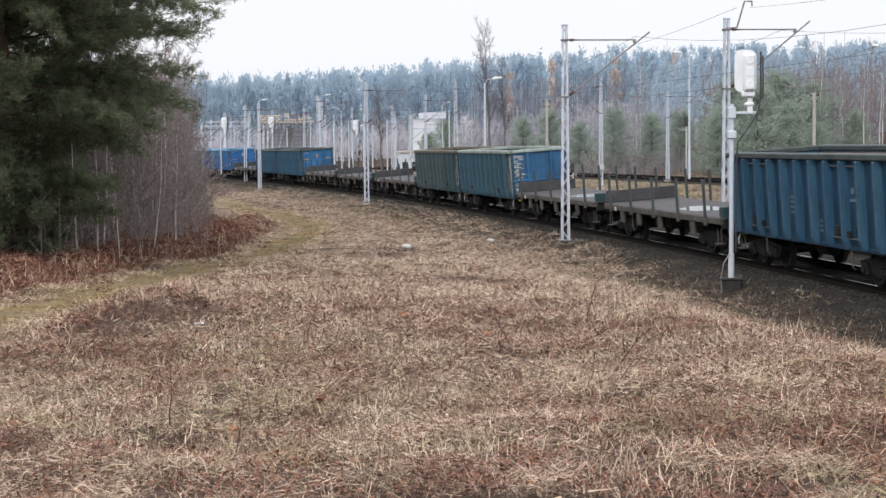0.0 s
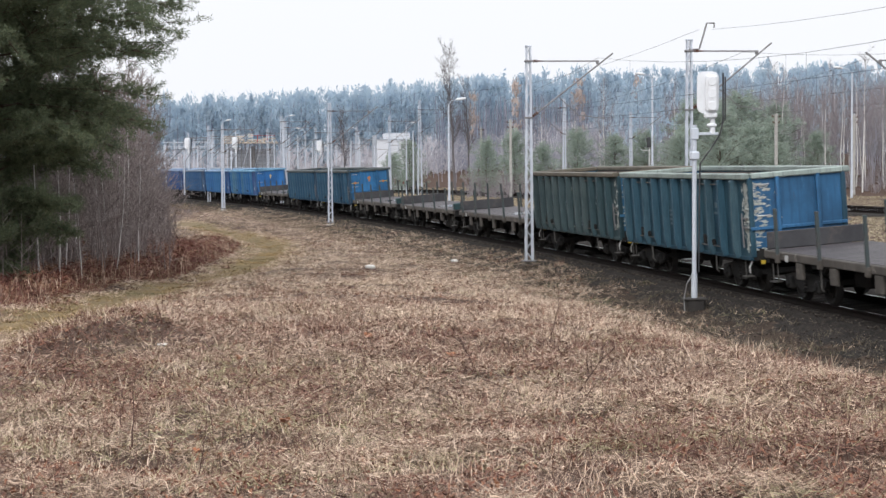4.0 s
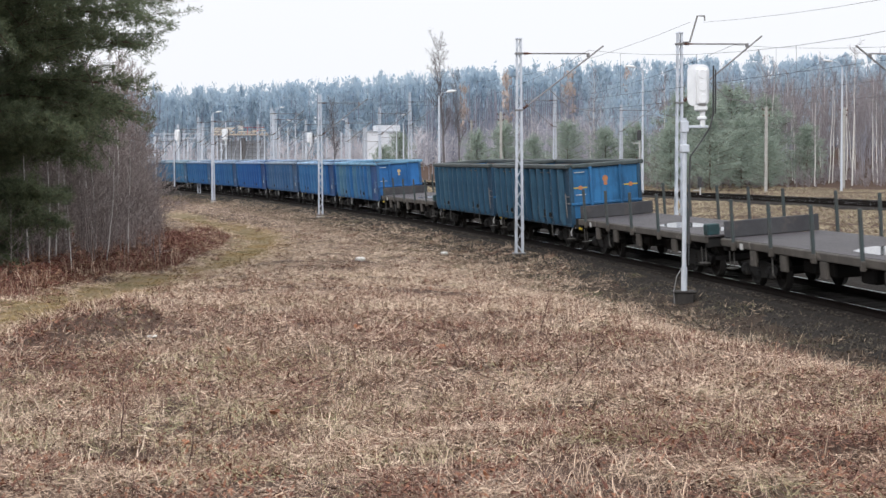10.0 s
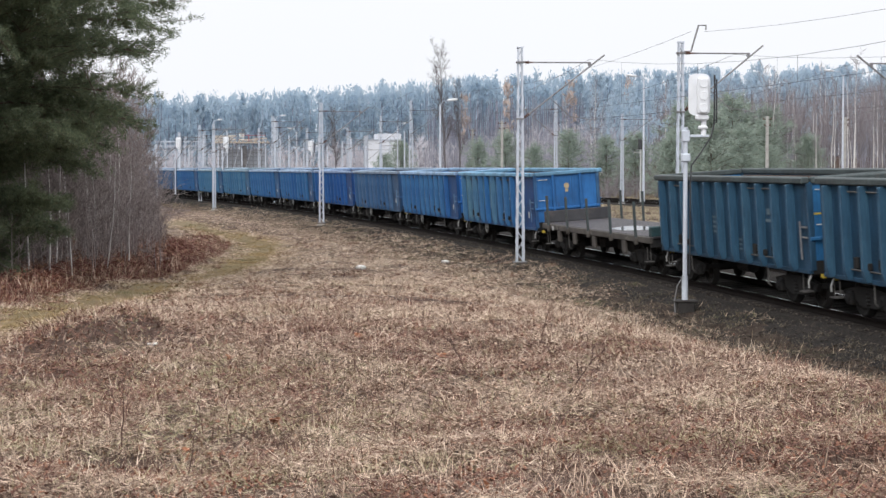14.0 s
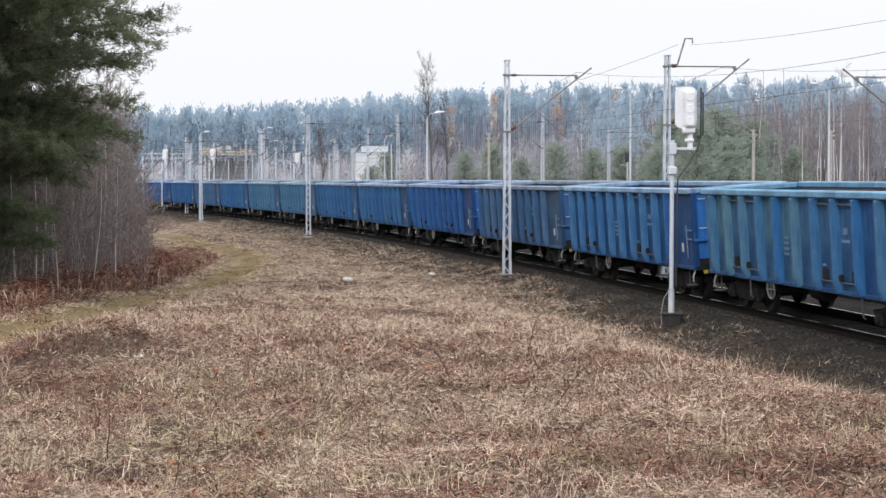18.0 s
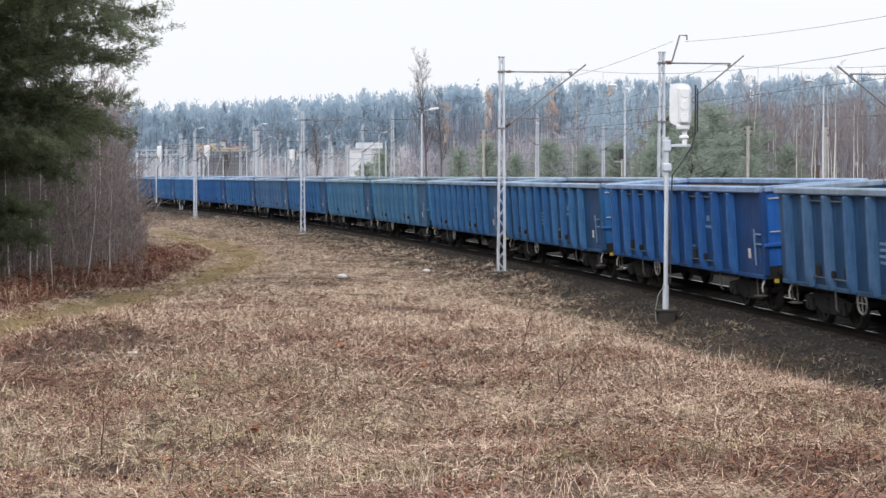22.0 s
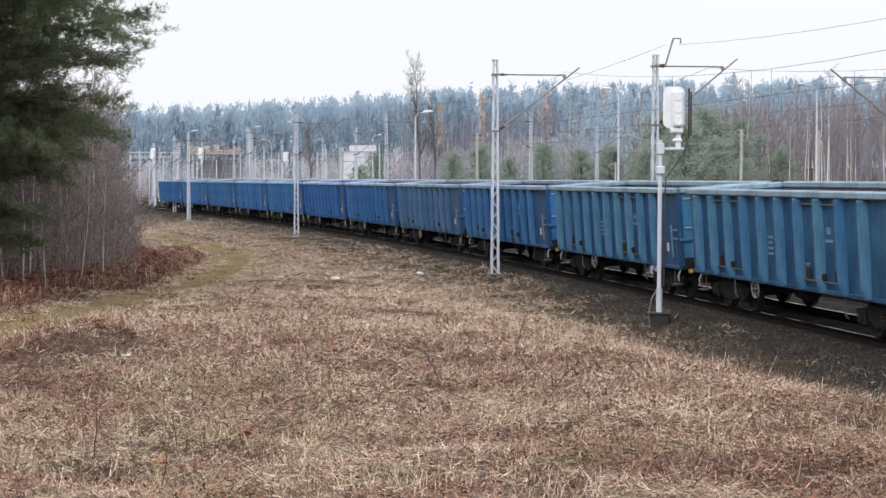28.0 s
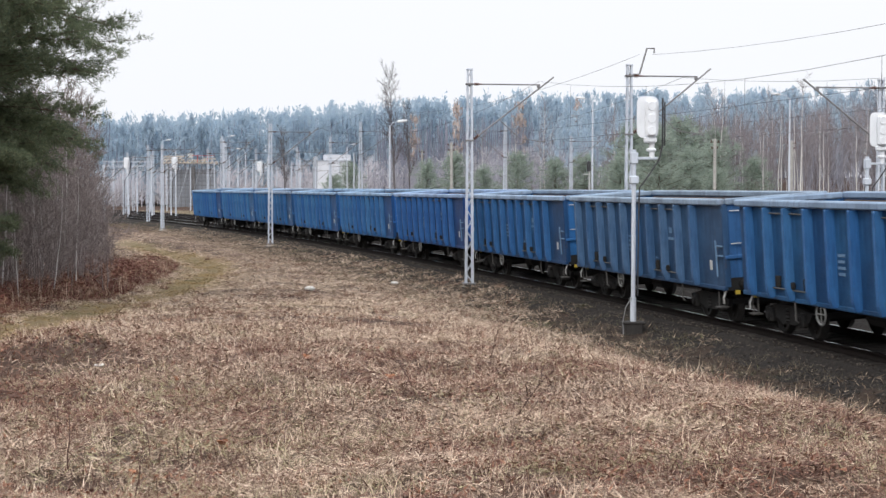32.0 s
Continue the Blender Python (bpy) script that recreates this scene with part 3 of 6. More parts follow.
def build_track(off, s0, s1, sleepers, label, cant=0.0):
    track = thing("railway_track", label, "railway track", "parallel tracks", "structure")
    for side in (-0.7535, 0.7535):
        part("rail", rail_mesh(off + side, s0, s1, lift=math.tan(cant) * (side + 0.7535), tilt=math.tan(cant)), parent=track, label="rail with a polished head")
    if cant:
        part("ballast_bed", canted_bed(-60, 160, math.tan(cant)), parent=track, label="dark stained ballast with an earthy shoulder")
        part("ballast_bed", bed_mesh(off, s0, -60, math.tan(cant)), parent=track, label="dark stained ballast")
        part("ballast_bed", bed_mesh(off, 160, s1, math.tan(cant)), parent=track, label="dark stained ballast")
    else:
        part("ballast_bed", bed_mesh(off, s0, s1), parent=track, label="dark stained ballast")
    for s in sleepers:
        x, y, t = on_line(s, off)
        part("sleeper", SLEEPER, parent=track, at=pose(x, y, math.tan(cant) * 0.7535, math.degrees(cant), 0, math.degrees(t)))
    return track


build_track(0.0, -300, 300, np.arange(20, 145, 0.62), "curved canted railway track on dark ballast under the train", CANT)
build_track(4.9, -300, 300, np.arange(-40, 60, 0.62), "second railway track beside the first")
build_track(9.6, -300, 300, np.arange(-70, -10, 0.62), "siding track of the station yard")
build_track(36.0, -300, 120, (), "main line track across a strip of grass")
build_track(40.5, -300, 120, (), "main line track across a strip of grass")


def build_stones():
    rng = np.random.RandomState(5)
    n = 24000
    s, off = rng.uniform(40, 150, n), rng.uniform(-4.6, -0.9, n)
    x = np.interp(s, _S, _X) - np.sin(np.interp(s, _S, _T)) * off
    y = np.interp(s, _S, _Y) + np.cos(np.interp(s, _S, _T)) * off
    z = np.where(off < -4.3, ground_z(x, y), np.where(off < -1.5, verge_z(x, y, off), -0.19))
    r = rng.uniform(0.015, 0.045, n)
    base = np.array([(1, 0, 0), (-0.5, 0.87, 0), (-0.5, -0.87, 0), (0.2, 0.1, 0.9), (0, 0, -0.5)])
    faces = np.array([(0, 1, 3), (1, 2, 3), (2, 0, 3), (1, 0, 4), (2, 1, 4), (0, 2, 4)])
    a = rng.uniform(0, 6.28, n)
    bx = base[None, :, 0] * np.cos(a)[:, None] - base[None, :, 1] * np.sin(a)[:, None]
    by = base[None, :, 0] * np.sin(a)[:, None] + base[None, :, 1] * np.cos(a)[:, None]
    v = np.stack([bx * r[:, None] + x[:, None], by * r[:, None] + y[:, None], base[None, :, 2] * r[:, None] * 0.8 + z[:, None]], 2).reshape(-1, 3)
    f = (faces[None] + np.arange(n)[:, None, None] * 5).reshape(-1, 3)
    tagged(new("ballast_stones", tri_mesh("ballast_stones", v, f, M_STONE)), "loose dark ballast stones along the track", "ballast", kind="stuff")


build_stones()

# ---- rolling stock: x runs forward, y to its left; origin on the rail tops at mid-length ----
WHEEL_R = 0.46
WHEELSETS = []


def wheelset_mesh():
    sh = Shape().tube((0, -1.0, 0), (0, 1.0, 0), 0.08, n=8)
    for sg in (-1, 1):
        sh.lathe((0, sg * 0.75, 0), (0, sg, 0), [(-0.085, 0.485), (-0.055, 0.485), (-0.05, 0.462), (0.06, 0.455), (0.065, 0.39), (0.03, 0.37), (0.02, 0.19), (0.08, 0.16), (0.08, 0.0)], 20)
        for k in range(4):
            t = k * math.pi / 2
            sh.box((0.28 * math.cos(t), sg * 0.79, 0.28 * math.sin(t)), (0.07, 0.03, 0.07))
    return sh.mesh("wheelset", M_WHEEL, True)


def bogie_frame_mesh():
    sh = Shape()
    for sg in (-1, 1):
        y = sg * 1.0
        sh.slab([(-1.35, y - 0.06, 0.62), (-1.2, y - 0.06, 0.42), (-0.62, y - 0.06, 0.40), (-0.42, y - 0.06, 0.30), (0.42, y - 0.06, 0.30), (0.62, y - 0.06, 0.40), (1.2, y - 0.06, 0.42), (1.35, y - 0.06, 0.62),
                 (0.55, y - 0.06, 0.74), (-0.55, y - 0.06, 0.74)], (0, 0.12, 0))
    sh.box((0, 0, 0.60), (0.5, 2.1, 0.24), bevel=0.03)
    for e in (-1, 1):
        sh.box((e * 1.32, 0, 0.56), (0.09, 1.9, 0.12))
    return sh.mesh("bogie_frame", M_BLACK)


WHEELSET = wheelset_mesh()
BOGIE_FRAME = bogie_frame_mesh()
AXLE_BOX = Shape().box((0, 0, 0), (0.30, 0.16, 0.32), bevel=0.04).lathe((0, 0, 0), (0, 1, 0), [(0.05, 0.10), (0.12, 0.10), (0.13, 0.07)], 10).mesh("axle_box", M_BLACK)
SPRING = Shape().lathe((0, 0, -0.16), (0, 0, 1), [(0.0, 0.09), (0.04, 0.12), (0.08, 0.09), (0.12, 0.12), (0.16, 0.09), (0.20, 0.12), (0.24, 0.09), (0.28, 0.12), (0.32, 0.09)], 8).mesh("spring", M_BLACK)
BUFFER = Shape().lathe((0, 0, 0), (1, 0, 0), [(0, 0.13), (0.30, 0.11), (0.32, 0.08), (0.56, 0.08), (0.57, 0.22), (0.62, 0.20)], 12).mesh("buffer", M_BLACK, True)
HOOK = Shape().line([(0, 0, 0), (0.25, 0, 0.02), (0.38, 0, 0.10), (0.42, 0, 0.0), (0.36, 0, -0.06)], 0.035).line([(0.30, 0, 0.0), (0.42, 0, -0.25), (0.55, 0, -0.33)], 0.03).mesh("coupling", M_BLACK)
STEP = Shape().line([(0, 0, 0.28), (0, 0, -0.16), (0.34, 0, -0.16), (0.34, 0, 0.28)], 0.018).box((0.17, 0, -0.16), (0.36, 0.22, 0.03)).mesh("step", M_STEPGREY)
GRAB = Shape().line([(0, 0, 0), (0.02, 0.10, -0.06), (0.14, 0.14, -0.28), (0.12, 0.10, -0.42)], 0.022).mesh("grab_rail", M_WHITE)
LEVER = Shape().line([(0, 0, 0.30), (0, 0.06, 0.25), (0, 0.06, -0.22), (0, 0, -0.28)], 0.022).mesh("brake_lever", M_STEPGREY)


_ring = [(0.23 * math.cos(k * math.pi / 8), 0, 0.23 * math.sin(k * math.pi / 8)) for k in range(17)]
HANDWHEEL = Shape().line(_ring, 0.024).line([(-0.22, 0, 0), (0.22, 0, 0)], 0.014).line([(0, 0, -0.22), (0, 0, 0.22)], 0.014).mesh("handwheel", M_STEELGREY)


def running_gear(wagon, pivot, sill_len):
    for e in (-1, 1):
        bogie = part("bogie", BOGIE_FRAME, parent=wagon, at=(e * pivot, 0, 0), label="grimy black two-axle bogie")
        for a in (-0.9, 0.9):
            w = part("wheelset", WHEELSET, parent=bogie, at=(a, 0, WHEEL_R))
            WHEELSETS.append(w)
            for sg in (-1, 1):
                part("axle_box", AXLE_BOX, parent=bogie, at=pose(a, sg * 1.08, WHEEL_R, 0, 0, 0 if sg > 0 else 180))
        for sg in (-1, 1):
            part("spring", SPRING, parent=bogie, at=(0, sg * 1.0, 0.50))
    h = sill_len / 2
    for e in (-1, 1):
        for sg in (-1, 1):
            part("buffer", BUFFER, parent=wagon, at=pose(e * h, sg * 0.875, 1.04, 0, 0, 0 if e > 0 else 180))
        part("coupling", HOOK, parent=wagon, at=pose(e * h, 0, 1.03, 0, 0, 0 if e > 0 else 180))


def rib_mesh(height, mat):
    """A pressed rib that tapers in towards its foot."""
    sh = Shape()
    prof = lambda z, d, w: [(-w, 0, z), (-w * 0.85, -d, z), (w * 0.85, -d, z), (w, 0, z)]
    levels = [(0.0, 0.13, 0.065), (0.20, 0.19, 0.07), (height - 0.03, 0.19, 0.07), (height, 0.17, 0.07)]
    pts = [Vector(p) for z, d, w in levels for p in prof(z, d, w)]
    faces = []
    for k in range(3):
        faces += [(k * 4 + i, k * 4 + (i + 1) % 4, k * 4 + 4 + (i + 1) % 4, k * 4 + 4 + i) for i in range(4)]
    faces += [(3, 2, 1, 0), (12, 13, 14, 15)]
    return sh.add(pts, faces).mesh("rib", mat)


def open_wagon(colour, length, label, emblem):
    """A high-sided bogie open wagon with ribbed walls, a light rim and an empty rusty inside."""
    w = thing("open_wagon", label, "freight wagon", "open wagons of the train")
    pm, rm, em = PAINT[colour], RIM[colour], END_PAINT[colour]
    h, half, z0, z1 = length / 2, 1.36, 0.98, 3.17
    part("underframe", Shape().box((0, 0, 1.06), (length, 0.5, 0.26), bevel=0.02), M_BLACK, w, "black steel underframe")
    for e in (-1, 1):
        part("headstock", Shape().box((e * (h - 0.08), 0, 1.05), (0.16, 2.6, 0.34), bevel=0.02), M_BLACK, w)
        part("bolster", Shape().box((e * length * 0.352, 0, 0.86), (0.4, 2.2, 0.16), bevel=0.02), M_BLACK, w)
    for k in range(3):
        part("cross_beam", Shape().box(((k - 1) * length / 5, 0, 1.04), (0.12, 2.55, 0.16)), M_BLACK, w)
    part("brake_cylinder", Shape().lathe((1.2, 0.3, 0.70), (1, 0, 0), [(-0.3, 0.05), (-0.28, 0.17), (0.28, 0.17), (0.3, 0.05)], 10), M_BLACK, w)
    part("air_tank", Shape().lathe((-0.9, -0.45, 0.66), (1, 0, 0), [(-0.45, 0.05), (-0.42, 0.19), (0.42, 0.19), (0.45, 0.05)], 10), M_BLACK, w)
    part("brake_rod", Shape().line([(-length * 0.3, 0.1, 0.62), (length * 0.3, 0.1, 0.62)], 0.03), M_BLACK, w)
    part("floor", Shape().box((0, 0, 1.23), (length - 0.04, 2.66, 0.06)), M_INSIDE, w, "rusty dirty wagon floor")
    end_plain_f, end_plain_r, n = (1.80, 0.78, 10) if length > 12.2 else (0.80, 0.60, 11)
    xs = [-h + end_plain_r + i * (length - end_plain_f - end_plain_r) / (n - 1) for i in range(n)]
    edges = [-h] + xs + [h]
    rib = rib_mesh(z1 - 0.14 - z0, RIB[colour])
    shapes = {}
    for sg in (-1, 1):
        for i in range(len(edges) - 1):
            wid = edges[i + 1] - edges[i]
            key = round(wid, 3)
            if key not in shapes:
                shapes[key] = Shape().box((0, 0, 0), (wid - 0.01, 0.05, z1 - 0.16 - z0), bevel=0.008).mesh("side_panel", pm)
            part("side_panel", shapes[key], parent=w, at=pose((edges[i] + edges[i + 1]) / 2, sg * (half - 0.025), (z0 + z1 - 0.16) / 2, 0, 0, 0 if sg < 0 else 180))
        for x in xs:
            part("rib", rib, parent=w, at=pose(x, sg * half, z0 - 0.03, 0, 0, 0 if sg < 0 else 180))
        lining = Shape().box((0, sg * (half - 0.062), 2.10), (length - 0.12, 0.02, 1.76))
        part("lining", lining, M_INSIDE, w, "rusty inner wall")
        part("sill", Shape().box((0, sg * (half - 0.03), z0 - 0.03), (length, 0.10, 0.10), bevel=0.012), pm, w)
        for a, b in ((1, 3), (n - 4, n - 2)):
            mid = (xs[a] + xs[b]) / 2
            for z in (z1 - 0.30, z0 + 0.20):
                for p, q in ((xs[a] + 0.12, mid - 0.12), (mid + 0.12, xs[b] - 0.12)):
                    part("door_bolt", Shape().line([(p, sg * (half + 0.06), z), (q, sg * (half + 0.06), z)], 0.022), M_STEPGREY, w, "worn steel door bolt")
            part("lock", Shape().box((mid, sg * (half + 0.05), z0 + 0.30), (0.26, 0.10, 0.16), bevel=0.02), M_BLACK, w)
            for x in (xs[a] + 0.35, xs[b] - 0.35):
                part("hinge", Shape().box((x, sg * (half + 0.03), z0 + 0.35), (0.22, 0.08, 0.26), bevel=0.02), M_BLACK, w)
        part("top_rim", Shape().box((0, sg * (half + 0.02), z1 - 0.08), (length + 0.04, 0.22, 0.16), bevel=0.03), rm, w, "pale weathered top rim")
        ld = Shape().line([(h - 0.34, sg * (half + 0.05), z0 + 0.25), (h - 0.34, sg * (half + 0.07), z0 + 1.15)], 0.022)
        for z in (0.78, 1.02):
            ld.box((h - 0.14, sg * (half + 0.05), z0 + z), (0.34, 0.04, 0.035))
        part("ladder", ld, M_ZINC_OLD if "teal" in colour else M_GREY_BAR, w)
        for e in (-1, 1):
            part("step", STEP, parent=w, at=pose(e * (h - 0.5) - 0.17, sg * 1.28, 0.62))
            part("grab_rail", GRAB, parent=w, at=pose(e * (h - 0.25), sg * 1.24, 1.0, 0, 0, 90 if sg > 0 else -90))
        if "teal" not in colour:
            part("handwheel", HANDWHEEL, parent=w, at=(-2.0, sg * 1.34, 0.74), label="pale round brake handwheel")
        for e in (-1, 1):
            part("brake_lever", LEVER, parent=w, at=pose(e * length * 0.26, sg * 1.30, 0.72, 0, 0, 0 if sg > 0 else 180))
        marks = [(xs[4] + 0.33, 2.05 - k * 0.13, 0.36 - 0.05 * (k % 2), 0.06) for k in range(4)] + [(xs[6] + 0.25, 1.52 - k * 0.12, 0.20, 0.05) for k in range(3)]
        for mx, mz, mw, mh in marks + [(xs[-3] + 0.34, 2.30, 0.22, 0.15), (xs[-3] + 0.34, 2.08, 0.42, 0.07)]:
            part("painted_bar", Shape().box((mx, sg * (half + 0.012), mz), (mw, 0.006, mh)), M_DIM_BAR if "teal" in colour else M_GREY_BAR, w, "worn pale lettering")
        part("plate", Shape().box((h - 0.85, sg * (half + 0.012), 1.50), (0.16, 0.012, 0.24)), M_WHITE, w, "white paper plate")
    for e in (-1, 1):
        x = e * (h - 0.03)
        for y, wd in ((-0.95, 0.78), (0, 1.10), (0.95, 0.78)):
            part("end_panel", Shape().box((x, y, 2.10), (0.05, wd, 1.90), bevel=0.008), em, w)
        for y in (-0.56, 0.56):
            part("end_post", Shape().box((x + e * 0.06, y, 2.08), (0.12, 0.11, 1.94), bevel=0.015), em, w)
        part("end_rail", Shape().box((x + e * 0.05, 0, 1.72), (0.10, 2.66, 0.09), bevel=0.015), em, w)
        part("end_rim", Shape().box((x + e * 0.02, 0, z1 - 0.08), (0.20, 2.50, 0.155), bevel=0.03), rm, w, "pale weathered top rim")
        for y in (-1.28, 1.28):
            part("corner_post", Shape().box((x + e * 0.01, y, 2.0), (0.10, 0.14, 2.04), bevel=0.015), pm, w)
        em_sh = Shape().lathe((x + e * 0.03, 0, 2.58), (e, 0, 0), [(0, 0.11), (0.006, 0.11)], 12).box((x + e * 0.033, 0, 2.40), (0.006, 0.12, 0.12))
        if emblem == "wings":
            part("emblem", em_sh, M_ORANGE, w, "orange painted emblem")
            for y in (-0.95, 0.95):
                part("emblem", Shape().lathe((x + e * 0.03, y, 2.30), (e, 0, 0), [(0, 0.08), (0.006, 0.08)], 12), M_ORANGE, w)
                part("stripe", Shape().box((x + e * 0.03, y, 2.30), (0.005, 0.52, 0.045)), M_YELLOW, w)
        elif emblem == "disc":
            part("emblem", em_sh, M_CREST, w, "small faded yellow emblem")
        else:
            flakes = random.Random(7 if colour == "grey teal" else 8)
            few = colour == "grey teal"
            for k in range(40 if few else 130):
                y0, zz, r = -1.32 + abs(flakes.gauss(0, 0.34)), flakes.uniform(1.15, 2.95), flakes.uniform(0.012, 0.055)
                pts = [(x + e * 0.027, y0 + r * 2.0 * math.cos(a) * flakes.uniform(0.4, 1.4), zz + r * 0.7 * math.sin(a) * flakes.uniform(0.4, 1.4)) for a in np.linspace(0, 6.28, 10)[:-1]]
                part("bare_patch", Shape().slab(pts, (e * 0.004, 0, 0)), M_FLAKE, w, "pale patch of flaked paint")
                if e < 0:
                    continue
                xx = h - 0.03 - abs(flakes.gauss(0, 0.16)) if k % 4 or not few else flakes.uniform(-0.5, 0.5)
                pts = [(xx + r * math.cos(a) * flakes.uniform(0.4, 1.4), -half - 0.003, zz + r * 1.8 * math.sin(a) * flakes.uniform(0.4, 1.4)) for a in np.linspace(0, 6.28, 10)[:-1]]
                part("bare_patch", Shape().slab(pts, (0, -0.004, 0)), M_FLAKE, w, "pale patch of flaked paint")
        handle = lambda a, b, z, r: part("handrail", Shape().line([(x + e * 0.05, a, z), (x + e * 0.09, a + 0.02, z), (x + e * 0.09, b - 0.02, z), (x + e * 0.05, b, z)], r), M_WHITE, w)
        handle(-0.4, 0.4, 1.42, 0.018)
        handle(-1.15, -0.78, 2.86, 0.016)
        handle(-1.15, -0.78, 2.05, 0.016)
        part("buffer_plate", Shape().box((e * (h + 0.02), -1.05, 0.84), (0.03, 0.12, 0.10)), M_YELLOW, w, "yellow marker")
    running_gear(w, length * 0.352, length)
    return w


def flat_wagon():
    """A low flat wagon with slim stakes, a grey board at its tail end, a teal box at its head and wet boards."""
    L = 13.3
    w = thing("flat_wagon", "empty flat wagon with wet deck, thin stakes and grey end board", "freight wagon", "flat wagons of the train")
    h = L / 2
    part("underframe", Shape().box((0, 0, 1.02), (L, 0.6, 0.30), bevel=0.02), M_BLACK, w, "black steel underframe")
    for e in (-1, 1):
        part("headstock", Shape().box((e * (h - 0.1), 0, 1.05), (0.2, 2.7, 0.28), bevel=0.02), M_BLACK, w)
    for k in range(5):
        part("cross_beam", Shape().box(((k - 2) * L / 6, 0, 1.05), (0.12, 2.5, 0.2)), M_BLACK, w)
    for x in (-2.4, -1.2, 1.0, 2.2):
        part("equipment_box", Shape().box((x, 0.2, 0.68), (0.8, 1.7, 0.36), bevel=0.05), M_BLACK, w)
    plank = Shape().box((0, 0, 0), (0.325, 2.62, 0.05), bevel=0.008).mesh("deck_board", M_DECK)
    for k in range(40):
        part("deck_board", plank, parent=w, at=(-h + 0.35 + k * 0.33, 0, 1.225))
    for sg in (-1, 1):
        part("side_sill", Shape().box((0, sg * 1.36, 1.14), (L, 0.10, 0.20), bevel=0.02), M_FLATSIDE, w, "grimy brown side sill")
        for k in range(5):
            x = -h + 1.1 + k * (L - 2.4) / 4
            part("stake_pocket", Shape().box((x, sg * 1.45, 1.08), (0.16, 0.10, 0.22), bevel=0.015), M_FLATSIDE, w)
            part("stake", Shape().box((x, sg * 1.45, 1.72), (0.075, 0.085, 1.20), bevel=0.012), M_STAKE, w, "slim teal stake")
        for x in (-4.3, -2.2, 0.3, 3.8):
            part("locker", Shape().box((x, sg * 1.36, 0.83), (0.42, 0.08, 0.40), bevel=0.02), M_FLATSIDE, w)
        for e in (-1, 1):
            part("step", STEP, parent=w, at=pose(e * (h - 0.5) - 0.17, sg * 1.30, 0.62))
        part("brake_lever", LEVER, parent=w, at=pose(-2.9, sg * 1.34, 0.72, 0, 0, 0 if sg > 0 else 180))
        part("box", Shape().box((h - 0.20, sg * 1.14, 1.40), (0.36, 0.36, 0.32), bevel=0.03), M_TEAL, w, "dark teal steel box")
        part("plate", Shape().box((-h + 1.6, sg * 1.415, 1.1), (0.22, 0.01, 0.16)), M_WHITE, w)
    part("end_board", Shape().box((-h + 0.10, 0, 1.47), (0.09, 2.66, 0.44), bevel=0.015), M_BOARD, w, "grey steel end board")
    for x, y, a, b in ((1.6, -0.3, 1.5, 0.75), (4.9, 0.2, 1.1, 0.8)):
        pts = [(x + a * math.cos(t) * (1 + 0.18 * math.sin(3 * t)), y + b * math.sin(t) * (1 + 0.2 * math.cos(2 * t)), 1.2525) for t in np.linspace(0, 6.28, 17)[:-1]]
        part("puddle", Shape().slab(pts, (0, 0, 0.004)), M_PUDDLE, w, "shallow rain puddle")
    running_gear(w, L * 0.36, L)
    return w


# ---- the train, from its tail forward ----
OPEN, SHORT, FLAT = 14.04, 12.25, 14.6
PARK = Matrix.Translation((0, 0, 0))
MODELS = {
    "bright": open_wagon("bright blue", 12.8, "bright blue high-sided open wagon, empty, with pale rim", "disc"),
    "deep": open_wagon("deep blue", 12.8, "freshly painted deep blue open wagon, empty, with pale rim", "disc"),
    "mid": open_wagon("mid blue", 12.8, "weathered blue high-sided open wagon, empty, with pale rim", "disc"),
    "dull": open_wagon("dull blue", 12.8, "dull grey-blue open wagon with rust stains, empty", "disc"),
    "faded": open_wagon("faded blue", 12.8, "faded light teal-blue open wagon with streaked ribs, empty", "disc"),
    "patched": open_wagon("patched blue", 12.8, "patched open wagon, panels of bright blue and pale teal", "disc"),
    "teal": open_wagon("dark teal", 11.4, "dirty dark teal open wagon with rusty rim, empty", "wings"),
    "scraped": open_wagon("scraped teal", 11.4, "dirty teal open wagon with flaked white corner, pale rim", "scrape"),
    "worn": open_wagon("grey teal", 11.4, "grimy grey-teal open wagon with scraped corner, rusty rim", "scrape"),
    "flat": flat_wagon(),
}
ORDER = (["bright", "bright", "mid", "bright", "bright", "deep", "mid", "dull", "mid", "faded", "faded", "mid", "mid", "deep", "dull", "bright", "patched"]
         + ["flat"] + ["teal", "teal"] + ["flat"] * 3 + ["worn", "scraped"] + ["flat"] * 2 + ["teal", "teal"])
TRAIN = []
_used = set()
_at = -0.62
for _kind in ORDER:
    _len = {"flat": FLAT, "teal": SHORT, "scraped": SHORT, "worn": SHORT}.get(_kind, OPEN)
    if _kind in _used:
        _w = copy_thing(MODELS[_kind], PARK)
        _w.name = MODELS[_kind].name.split(".")[0]
        WHEELSETS.extend(o for o in _w.children_recursive if o.name.startswith("wheelset"))
    else:
        _w = MODELS[_kind]
        _used.add(_kind)
    TRAIN.append((_w, _at + _len / 2, _len))
    _at += _len


def tail_at(t):
    """How far along the line the train's tail stands at t seconds: about 31 km/h."""
    return -269.583 + 8.6419 * t + -0.008116 * t * t + 0.00008279 * t ** 3


